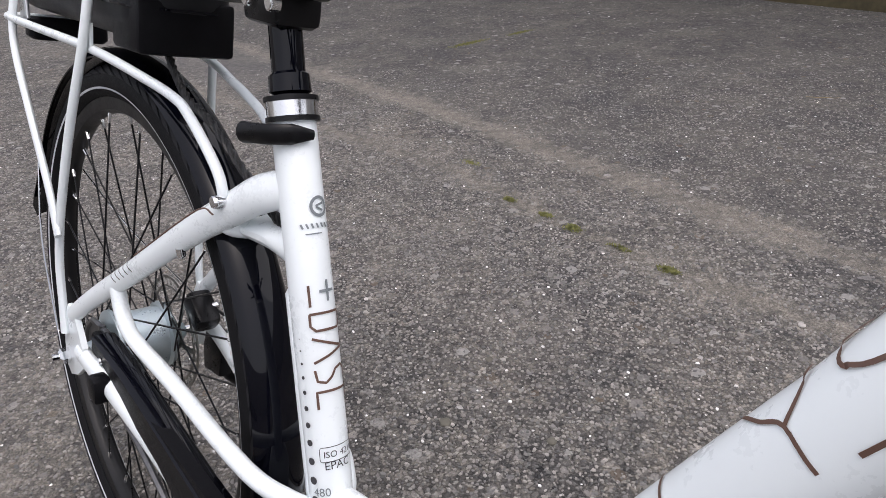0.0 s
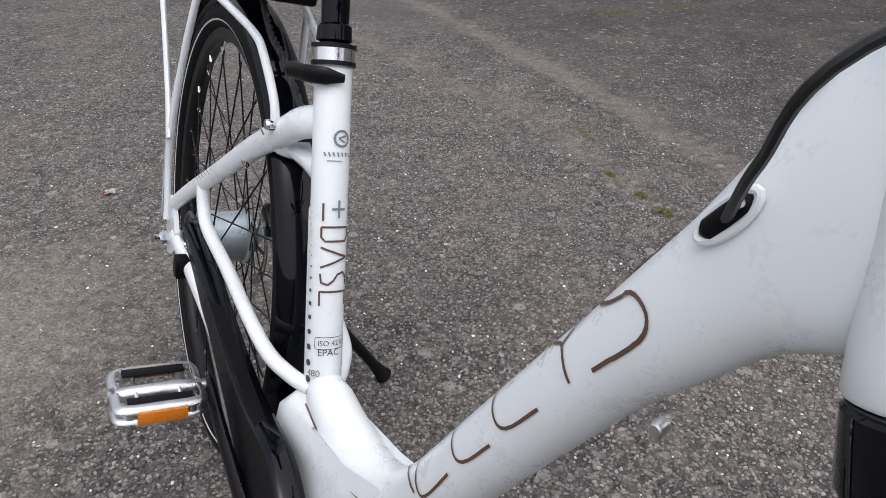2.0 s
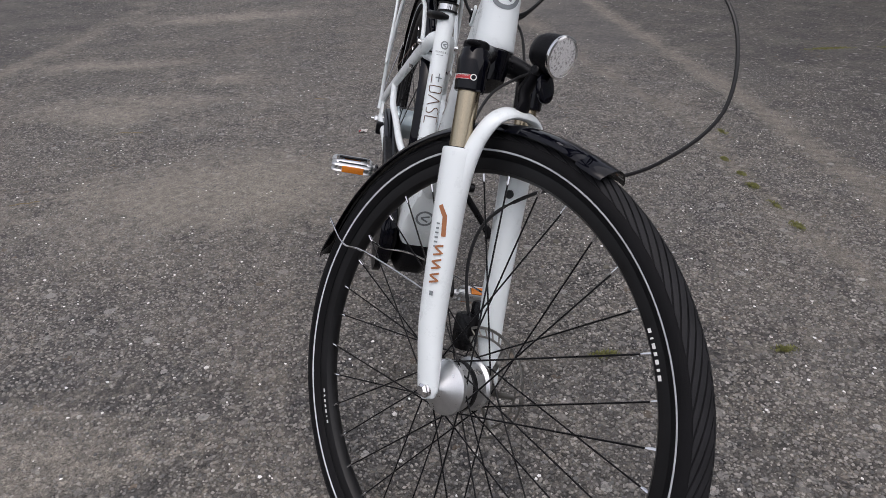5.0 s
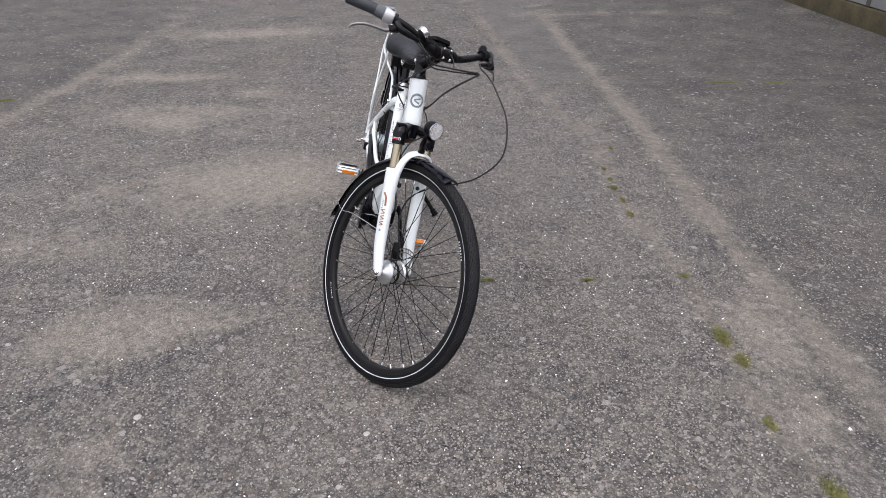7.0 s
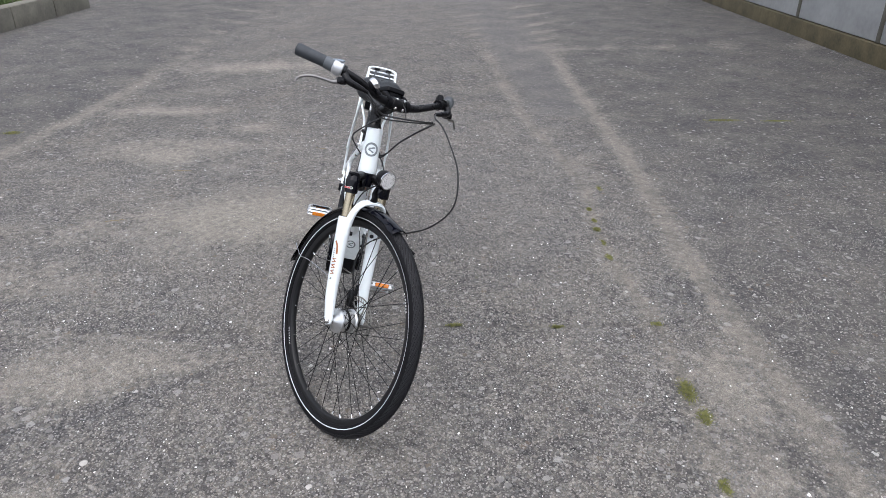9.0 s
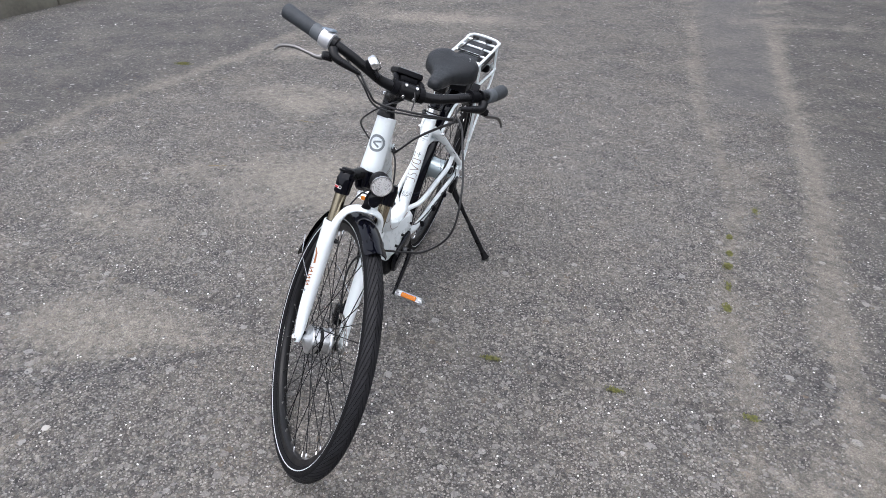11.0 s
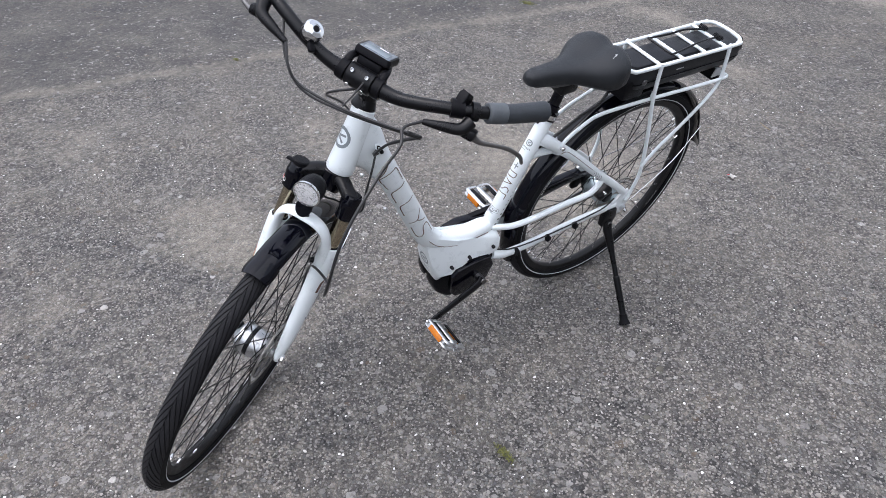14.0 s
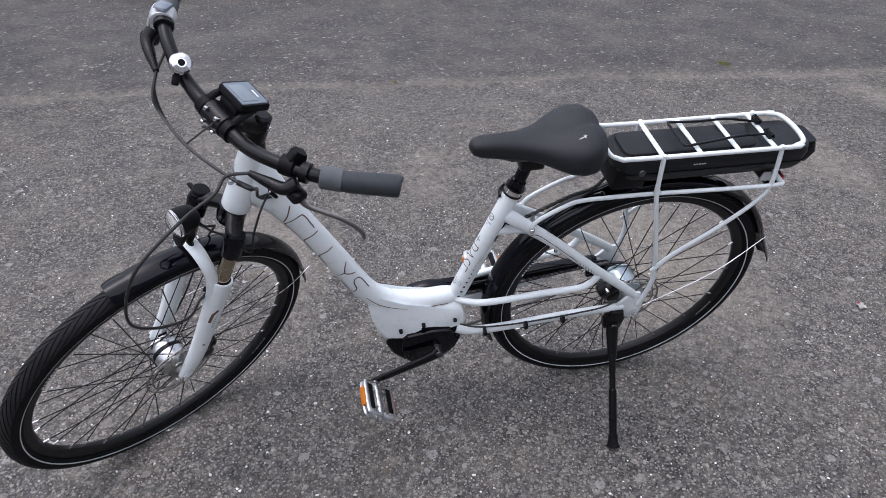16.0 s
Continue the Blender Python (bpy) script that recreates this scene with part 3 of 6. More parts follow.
REAR_M, FRONT_M = pose(0, 0, AXLE_Z), STM @ Matrix.Translation(FRONT_AXLE)
rear_wheel = wheel("rear_wheel", REAR_M, [(0.010, -0.064), (0.014, -0.05), (0.03, -0.042), (0.046, -0.036), (0.047, -0.031), (0.041, -0.028), (0.040, 0.0), (0.041, 0.026), (0.047, 0.029),
                                             (0.046, 0.034), (0.03, 0.04), (0.018, 0.05), (0.010, 0.06)], (0.044, 0.031), HUBSHELL, "black rear wheel with a geared hub")
front_wheel = wheel("front_wheel", FRONT_M, [(0.008, -0.05), (0.014, -0.045), (0.03, -0.037), (0.038, -0.033), (0.039, -0.028), (0.035, -0.024), (0.035, 0.0), (0.034, 0.016), (0.038, 0.020),
                                                (0.037, 0.025), (0.026, 0.031), (0.014, 0.040), (0.008, 0.05)], (0.036, 0.027), ALLOY, "black front wheel with an alloy dynamo hub")
part("hub_band", spun([(0.0352, -0.012), (0.0358, -0.011), (0.0358, -0.003), (0.0352, -0.002)], 36), BLACK_METAL, front_wheel, "dark band round the hub")
rotor(0.041, 0.08, front_wheel)
rotor(0.046, 0.08, rear_wheel)
for wh, y0, rod_l, nut, r in ((front_wheel, 0.052, 0.018, 0.013, 0.0095), (rear_wheel, 0.062, 0.042, 0.022, 0.010)):
    for s in (1, -1):
        bm = rod(bmesh.new(), (0, s * y0, 0), (0, s * (y0 + rod_l), 0), 0.0048)
        spin(bm, [(r, s * (y0 + nut)), (r, s * (y0 + nut + 0.009)), (r * 0.62, s * (y0 + nut + 0.012))], 6)
        part("axle_nut", bm, CHROME, wh, "chrome axle nut")
# sprocket, and prints on the rims
part("sprocket", spun([(0.012, -0.052), (0.036, -0.0512), (0.038, -0.0505), (0.036, -0.0498), (0.012, -0.049)], 40), STEEL, rear_wheel, "toothed steel sprocket")
for wh in (front_wheel, rear_wheel):
    for side in (1, -1):
        for a0 in (20, 200):
            bm = bmesh.new()
            for k, w in enumerate((0.006, 0.003, 0.005, 0.004, 0.006, 0.002, 0.005)):
                a = radians(a0) + k * 0.028
                h = w / 2 / 0.305
                y = side * 0.0135
                bm.faces.new([bm.verts.new((r * math.cos(t), y, r * math.sin(t))) for r, t in ((0.308, a - h), (0.308, a + h), (0.304, a + h), (0.304, a - h))])
            part("rim_print", bm, WHITE_PRINT, wh, "small white marks on the rim", smooth=0)

# ---- frame ----
MAIN = [(0.884, 0.007, 0.836), (0.867, 0.007, 0.820), (0.847, 0.006, 0.796), (0.823, 0.005, 0.764), (0.781, 0.003, 0.696), (0.720, 0.001, 0.584), (0.687, 0, 0.524), (0.661, 0, 0.482), (0.628, 0, 0.450),
        (0.580, 0, 0.430), (0.52, 0, 0.424), (0.474, 0, 0.427), (0.452, 0, 0.430), (0.440, 0, 0.432)]
MAIN_R = [(0.060, 0.021), (0.056, 0.023), (0.046, 0.024), (0.034, 0.0245), (0.027, 0.0245), (0.0265, 0.0245), (0.0265, 0.0245), (0.027, 0.0245), (0.027, 0.025), (0.026, 0.026), (0.026, 0.026), (0.025, 0.025), (0.021, 0.0195), (0.010, 0.010)]
main_path = curve(MAIN, 5)
bike_frame = part("frame", tub(main_path, lerp_list(MAIN_R, len(main_path)), seg=28), WHITE, bicycle, "white curved step-through aluminium frame")


def head_at(u):
    return HEAD + AX_UP * u


part("head_tube", tub([head_at(u) for u in (-0.071, -0.069, -0.055, -0.03, 0.0, 0.04, 0.068, 0.070)], [0.0275, 0.0285, 0.0282, 0.0272, 0.0265, 0.0255, 0.025, 0.024], seg=32), WHITE, bike_frame)
ST_TOP, ST_LOW = V(0.347, 0, 0.738), V(0.458, 0, 0.395)
st_dir = (ST_TOP - ST_LOW).normalized()
part("seat_tube", tub([ST_LOW, ST_LOW + st_dir * 0.18, ST_LOW + st_dir * 0.2, ST_TOP - st_dir * 0.002, ST_TOP], [0.0187, 0.0187, 0.0186, 0.0185, 0.0175], seg=28), WHITE, bike_frame)
part("seat_tube_sleeve", tub([ST_TOP - st_dir * 0.138 + V(-0.006, -0.001, 0), ST_TOP - st_dir * 0.145 + V(-0.010, -0.001, 0), ST_LOW + V(-0.010, -0.001, 0)], [0.012, 0.0158, 0.016], seg=20), WHITE, bike_frame)
part("cable_cover", tub([ST_TOP - st_dir * 0.075 + V(-0.012, 0, 0), ST_TOP - st_dir * 0.085 + V(-0.015, 0, 0), ST_TOP - st_dir * 0.140 + V(-0.014, 0, 0)], [0.006, 0.0105, 0.0105], seg=14), BLACK_PLASTIC, bike_frame, "black cable cover")
for s in (1, -1):
    stay = curve([(0.368, s * 0.002, 0.688), (0.338, s * 0.018, 0.675), (0.306, s * 0.026, 0.652), (0.22, s * 0.043, 0.588), (0.12, s * 0.063, 0.503), (0.03, s * 0.078, 0.428), (0.014, s * 0.080, 0.412)], 4)
    part("seat_stay", tub(stay, lerp_list([(0.0165, 0.009), (0.0165, 0.0125), (0.015, 0.0115), (0.0135, 0.010), (0.0125, 0.009), (0.011, 0.008), (0.010, 0.007)], len(stay)), seg=16), WHITE, bike_frame)
    mid = curve([(0.447, s * 0.014, 0.428), (0.425, s * 0.030, 0.432), (0.38, s * 0.046, 0.438), (0.25, s * 0.056, 0.448), (0.165, s * 0.063, 0.452), (0.135, s * 0.064, 0.466), (0.118, s * 0.064, 0.496)], 5)
    part("middle_stay", tub(mid, 0.0084, seg=14), WHITE, bike_frame)
    low = curve([(0.445, s * 0.040, 0.345), (0.41, s * 0.050, 0.341), (0.33, s * 0.057, 0.346), (0.2, s * 0.066, 0.358), (0.075, s * 0.078, 0.372), (0.035, s * 0.080, 0.376)], 4)
    part("chain_stay", tub(low, lerp_list([(0.0150, 0.0105), (0.0130, 0.0095), (0.0122, 0.0088), (0.0115, 0.008)], len(low)), seg=14), WHITE, bike_frame)
    part("dropout", slab(bmesh.new(), [(0.055, 0.362), (0.055, 0.388), (0.04, 0.40), (0.025, 0.425), (0.002, 0.425), (-0.012, 0.40), (-0.017, 0.365), (-0.012, 0.336), (0.004, 0.328), (0.03, 0.34)],
                             s * 0.077, s * 0.084, 0.002), WHITE, bike_frame)
bridge = curve([(0.285, 0.030, 0.634), (0.292, 0.020, 0.628), (0.296, 0, 0.626), (0.292, -0.020, 0.628), (0.285, -0.030, 0.634)], 4)
part("bridge", tub(bridge, 0.0095, seg=12, ref=(0, 0, 1)), WHITE, bike_frame)
yoke = curve([(0.385, 0, 0.630), (0.345, 0, 0.634), (0.300, 0, 0.628)], 4)
part("yoke", tub(yoke, lerp_list([(0.017, 0.012), (0.012, 0.017), (0.010, 0.020)], len(yoke)), seg=14), WHITE, bike_frame)
# motor shell and drive unit
bm = slab(bmesh.new(), [(0.672, 0.478), (0.658, 0.44), (0.649, 0.40), (0.638, 0.352), (0.620, 0.316), (0.606, 0.326), (0.584, 0.350), (0.53, 0.363), (0.462, 0.369), (0.440, 0.346),
                        (0.424, 0.344), (0.420, 0.37), (0.430, 0.40), (0.438, 0.425), (0.50, 0.424), (0.58, 0.428), (0.64, 0.455)], -0.043, 0.043, 0.018, 4)
bmesh.ops.subdivide_edges(bm, edges=[e for e in bm.edges if abs(e.verts[0].co.y - e.verts[1].co.y) > 0.04], cuts=3)
for v in bm.verts:
    slim = 1 - 0.14 * min(1, max(0, (v.co.x - 0.585) / 0.06)) - 0.34 * min(1, max(0, (v.co.z - 0.385) / 0.045))
    v.co.y *= max(0.5, slim)
part("motor_shell", bm, WHITE, bike_frame, "white cast motor housing", smooth=60)
motor = part("drive_unit", slab(bmesh.new(), [(0.614, 0.322), (0.602, 0.336), (0.582, 0.354), (0.53, 0.366), (0.460, 0.371), (0.438, 0.346), (0.428, 0.30), (0.440, 0.262), (0.47, 0.238), (0.53, 0.222),
                                              (0.575, 0.226), (0.602, 0.25), (0.616, 0.285)], -0.040, 0.044, 0.016, 3), BLACK_PLASTIC, bicycle, "black mid-mounted drive unit")
for v in motor.data.vertices:
    v.co.y *= 1 - 0.42 * min(1, max(0, (v.co.x - 0.545) / 0.06))
for s in (1, -1):
    part("motor_cover", slab(bmesh.new(), [(0.584, 0.330), (0.568, 0.348), (0.51, 0.358), (0.462, 0.356), (0.443, 0.32), (0.455, 0.272), (0.48, 0.252), (0.53, 0.238), (0.560, 0.242), (0.576, 0.265), (0.580, 0.295)],
                                 s * 0.036, s * 0.054, 0.006, 2), BLACK_GLOSS, motor, "glossy black motor cover")
for x, z in ((0.584, 0.362), (0.529, 0.375), (0.452, 0.381), (0.432, 0.352)):
    part("bolt", bolt((x, 0.038, z), (x, 0.0475, z), 0.0048), BLACK_METAL, bike_frame, "black motor bolt")
for x, z, y in ((0.822, 0.708, -0.0245), (0.755, 0.587, -0.0248)):
    d = V(x - 0.8, 0, 0)
    part("boss", bolt((x + 0.012, y + 0.006, z - 0.006), (x + 0.014, y - 0.001, z - 0.007), 0.0042), ALLOY, bike_frame, "small alloy boss")
# cable ports
for s in (1, -1):
    o, d = V(0.832, 0.0085 + s * 0.0235, 0.809) if s > 0 else V(0.822, -0.0196, 0.795), V(-0.55, 0, -0.835)
    ring = [o + d * (0.0165 * math.cos(a)) + V(0.835, 0, -0.55) * (0.0058 * math.sin(a)) for a in (k * math.tau / 24 for k in range(24))]
    part("cable_port", tube(bmesh.new(), ring, 0.0022, seg=8, ref=(0, 1, 0), closed=True), WHITE, bike_frame)
    part("grommet", tub([o + d * q + V(0, s * 0.0010, 0) for q in (0.0135, 0.0125, 0.010, 0.0, -0.010, -0.0125, -0.0135)], [(0.001, 0.001), (0.0028, 0.002), (0.0046, 0.0032), (0.0048, 0.0034), (0.0046, 0.0032), (0.0028, 0.002), (0.001, 0.001)], seg=16), BLACK_PLASTIC, bike_frame, "black rubber cable grommet")

for s in (1, -1):
    o = (V(0.832, 0.0085 + s * 0.0235, 0.809) if s > 0 else V(0.822, -0.0196, 0.795)) + V(0.55, 0, 0.835) * 0.0095
    part("port_screw", bolt(o + V(0, s * 0.001, 0), o + V(0, s * 0.0058, 0), 0.0024), CHROME, bike_frame)

# ---- seat post, clamp, saddle ----
post = part("seat_post", tub([ST_TOP - st_dir * 0.05, ST_TOP + st_dir * 0.020, ST_TOP + st_dir * 0.022, ST_TOP + st_dir * 0.034, ST_TOP + st_dir * 0.036, ST_TOP + st_dir * 0.105],
                             [0.0136, 0.0136, 0.0175, 0.0165, 0.0136, 0.0136], seg=24), BLACK_GLOSS, bicycle, "black suspension seat post")
part("seat_clamp", tub([ST_TOP - st_dir * 0.001, ST_TOP + st_dir * 0.0, ST_TOP + st_dir * 0.016, ST_TOP + st_dir * 0.017], [0.0185, 0.0208, 0.0208, 0.0185], seg=28), CHROME, post, "chrome seat clamp ring")
for h in (0.0005, 0.0165):
    part("clamp_rim", tub([ST_TOP + st_dir * (h - 0.002), ST_TOP + st_dir * (h + 0.002)], 0.0222, seg=28), BLACK_METAL, post)
lo = ST_TOP + st_dir * 0.002
lever = curve([lo + V(0.028, 0.002, -0.008), lo + V(0.024, -0.015, -0.008), lo + V(0.013, -0.027, -0.010), lo + V(-0.004, -0.032, -0.013), lo + V(-0.016, -0.034, -0.015)], 5)
part("clamp_lever", tub(lever, lerp_list([(0.004, 0.003), (0.0085, 0.0035), (0.0085, 0.0035), (0.0085, 0.005), (0.009, 0.008)], len(lever)), seg=12, ref=(0, 1, 0)), BLACK_METAL, post, "black quick-release lever")
rail_z = 0.842
hold = ST_TOP + st_dir * 0.072
part("parallel_clamp", block(block(bmesh.new(), hold + V(-0.004, 0, 0.004), (0.052, 0.044, 0.024), 0.006), hold + V(0.010, 0, 0.018), (0.070, 0.034, 0.016), 0.005), BLACK_METAL, post)
for x in (-0.016, 0.020):
    part("bolt", bolt(hold + V(x, -0.018, 0.006), hold + V(x, -0.027, 0.006), 0.006), CHROME, post, "chrome saddle bolt")
head_c = ST_TOP + st_dir * 0.105
part("saddle_clamp", block(block(bmesh.new(), head_c + V(0, 0, -0.002), (0.034, 0.052, 0.022), 0.006), head_c + V(-0.004, 0, 0.012), (0.044, 0.038, 0.014), 0.005), BLACK_PLASTIC, post)
for y in (-0.016, 0.016):
    part("bolt", bolt(head_c + V(0.01, y * 1.3, 0.0), head_c + V(0.014, y * 2.0, 0.0), 0.005), CHROME, post, "chrome saddle bolt")


def saddle_mesh():
    bm = bmesh.new()
    keys = [(0.453, 0.004, 0.866, 0.856), (0.447, 0.016, 0.873, 0.846), (0.43, 0.0225, 0.878, 0.840), (0.39, 0.026, 0.880, 0.836), (0.35, 0.032, 0.880, 0.834), (0.315, 0.047, 0.883, 0.830),
            (0.287, 0.068, 0.889, 0.824), (0.260, 0.084, 0.898, 0.818), (0.234, 0.090, 0.906, 0.815), (0.212, 0.086, 0.908, 0.817), (0.195, 0.071, 0.902, 0.824), (0.186, 0.045, 0.893, 0.836), (0.183, 0.012, 0.882, 0.85)]
    path = lerp_list(keys, 37)
    rings = []
    for x, w, zt, zb in path:
        zt, zb = zt - 0.010, zb - 0.010
        ring = []
        for k in range(32):
            a = k * math.tau / 32
            c, s = math.cos(a), math.sin(a)
            y = w * math.copysign(abs(c) ** 0.8, c)
            dip = 0.010 * math.exp(-((y / 0.016) ** 2)) * min(1, max(0, (0.33 - x) / 0.08)) if s > 0 else 0.0
            z = (zb + (zt - zb) * 0.45) + ((zt - zb) * 0.55 * abs(s) ** 0.75 - dip if s > 0 else -(zt - zb) * 0.45 * abs(s) ** 0.6)
            ring.append(bm.verts.new((x, y, z)))
        rings.append(ring)
    for a, b in zip(rings[:-1], rings[1:]):
        for k in range(32):
            bm.faces.new((a[k], a[(k + 1) % 32], b[(k + 1) % 32], b[k]))
    bm.faces.new(rings[0])
    bm.faces.new(rings[-1])
    return bm


saddle = part("saddle", saddle_mesh(), VINYL, bicycle, "black padded city saddle", smooth=60)
part("saddle_base", slab(bmesh.new(), [(0.43, 0.838), (0.35, 0.830), (0.27, 0.818), (0.20, 0.816), (0.20, 0.826), (0.43, 0.846)], -0.022, 0.022, 0.003), BLACK_PLASTIC, saddle)
for s in (1, -1):
    part("saddle_rail", tub(curve([(0.42, s * 0.010, 0.840), (0.37, s * 0.018, 0.826), (0.29, s * 0.022, 0.822), (0.23, s * 0.034, 0.820), (0.205, s * 0.04, 0.826)], 5), 0.0036, seg=10), STEEL, saddle, "dark steel saddle rail")
mark = on_plane((0.255, 0.058, 0.8935), (-1, -0.3, 0.25), (-0.2, 0.5, -0.4))
bm = ribbon(bmesh.new(), [(0, 0), (0.018, 0.0)], 0.0012, mark, 0.002)
ribbon(bm, [(0.011, -0.003), (0.015, 0.003)], 0.001, mark, 0.002)
ribbon(bm, [(0.012, 0.003), (0.015, -0.003)], 0.001, mark, 0.002)
part("stitched_mark", bm, WHITE_PRINT, saddle, "small pale mark", smooth=0)


# ---- mudguards ----
def mudguard(name, m, r, a0, a1, half, sag, label, flare=()):
    """A curved shell over the wheel; angles from straight up, forwards positive. flare: (from angle, rise) at an end."""
    bm = bmesh.new()
    n, w, th = 56, 12, 0.0016
    grid = [[], []]
    for layer in (0, 1):
        for i in range(n + 1):
            a = radians(a0 + (a1 - a0) * i / n)
            rr = r
            for start, rise, sign in flare:
                d = (a - radians(start)) * sign
                if d > 0:
                    rr += rise * min(1.0, d / radians(14)) ** 1.5
            end = min(1.0, 0.80 + 0.20 * math.sin(math.pi * min(0.5, min(i, n - i) / 6)))
            row = []
            for k in range(w + 1):
                t = -1 + 2 * k / w
                y = half * end * math.sin(t * 1.25) / math.sin(1.25)
                drop = sag * (1 - math.cos(t * 1.25)) / (1 - math.cos(1.25))
                q = rr - drop - layer * th
                row.append(bm.verts.new((q * math.sin(a), y * (1 - 0.03 * layer), q * math.cos(a))))
            grid[layer].append(row)
    for i in range(n):
        for k in range(w):
            o, u = grid
            bm.faces.new((o[i][k], o[i + 1][k], o[i + 1][k + 1], o[i][k + 1]))
            bm.faces.new((u[i][k], u[i][k + 1], u[i + 1][k + 1], u[i + 1][k]))
        for k in (0, w):
            bm.faces.new((grid[0][i][k], grid[1][i][k], grid[1][i + 1][k], grid[0][i + 1][k]))
    for i in (0, n):
        for k in range(w):
            bm.faces.new((grid[0][i][k], grid[0][i][k + 1], grid[1][i][k + 1], grid[1][i][k]))
    return part(name, bm, BLACK_GLOSS, bicycle, label, m, smooth=50)


front_guard = mudguard("front_mudguard", FRONT_M, 0.365, -66, 27, 0.0275, 0.013, "glossy black front mudguard")
rear_guard = mudguard("rear_mudguard", REAR_M, 0.375, -69, 112, 0.0275, 0.013, "glossy black rear mudguard")


def flap(parent, r, a0, a1, rise, half, m=None):
    bm = bmesh.new()
    grid = []
    n, w = 8, 10
    for layer in (0, 1):
        g = []
        for i in range(n + 1):
            f = i / n
            a = radians(a0 + (a1 - a0) * f)
            rr = r + 0.002 + rise * f**1.6 - layer * 0.003
            hw = half * (1.06 + 0.05 * math.sin(math.pi * f)) * (1 - 0.25 * max(0, f - 0.75) * 4 * (1 if rise > 0.01 else 0.3))
            row = []
            for k in range(w + 1):
                t = -1 + 2 * k / w
                row.append(bm.verts.new(((rr - 0.0145 * t * t) * math.sin(a), hw * t, (rr - 0.0145 * t * t) * math.cos(a))))
            g.append(row)
        grid.append(g)
    o, u = grid
    for i in range(n):
        for k in range(w):
            bm.faces.new((o[i][k], o[i + 1][k], o[i + 1][k + 1], o[i][k + 1]))
            bm.faces.new((u[i][k], u[i][k + 1], u[i + 1][k + 1], u[i + 1][k]))
        for k in (0, w):
            bm.faces.new((o[i][k], u[i][k], u[i + 1][k], o[i + 1][k]))
    for i in (0, n):
        for k in range(w):
            bm.faces.new((o[i][k], o[i][k + 1], u[i][k + 1], u[i][k]))
    return part("flap", bm, BLACK_GLOSS, parent, "black rubber mudguard flap", smooth=50)


flap(front_guard, 0.3642, 24, 30.5, 0.003, 0.0264)
flap(front_guard, 0.365, -63, -71, 0.006, 0.0275)
flap(rear_guard, 0.375, -66, -82, 0.030, 0.0275)
# wire stays
for s in (1, -1):
    a = radians(-60)
    top = V(0.369 * math.sin(a), s * 0.027, 0.362 * math.cos(a))
    stay = curve([top + V(-0.004, 0, 0.004), top, top + V(0.055, s * 0.010, -0.030), top + V(0.13, s * 0.024, -0.03), V(-0.045, s * 0.056, 0.125), V(-0.022, s * 0.060, 0.118)], 4)
    part("wire_stay", tub(stay, 0.0015, seg=8), CHROME, front_guard, "thin steel mudguard stay")
    a = radians(-64)
    top = V(0.371 * math.sin(a), s * 0.027, 0.364 * math.cos(a))
    part("wire_stay", tub(curve([top, V(-0.2, s * 0.06, 0.085), V(-0.012, s * 0.092, 0.03)], 4), 0.0015, seg=8), CHROME, rear_guard, "thin steel mudguard stay")
part("bolt", bolt((0.268, -0.010, 0.264), (0.279, -0.010, 0.270), 0.006), CHROME, rear_guard, "chrome mudguard bolt")

# ---- carrier and battery ----
RZ = 0.842
loop = curve([(0.150, 0.058, RZ), (-0.225, 0.061, RZ), (-0.240, 0.058, RZ + 0.001), (-0.264, 0.048, RZ + 0.002), (-0.272, 0.020, RZ + 0.003), (-0.272, -0.020, RZ + 0.003), (-0.264, -0.048, RZ + 0.002),
              (-0.240, -0.058, RZ + 0.001), (-0.225, -0.061, RZ), (0.150, -0.058, RZ), (0.168, -0.056, RZ), (0.175, -0.038, RZ), (0.175, 0.038, RZ), (0.168, 0.056, RZ)], 5)
carrier = part("carrier", tube(bmesh.new(), loop[:-1], 0.0052, seg=12, ref=(0, 0, 1), closed=True), WHITE, bicycle, "white tubular rear carrier")
for x in (0.062, -0.022, -0.108, -0.192):
    part("crossbar", tub([(x, 0.058, RZ + 0.001), (x, -0.058, RZ + 0.001)], [(0.0040, 0.0056)] * 2, seg=10, ref=(1, 0, 0)), WHITE, carrier)
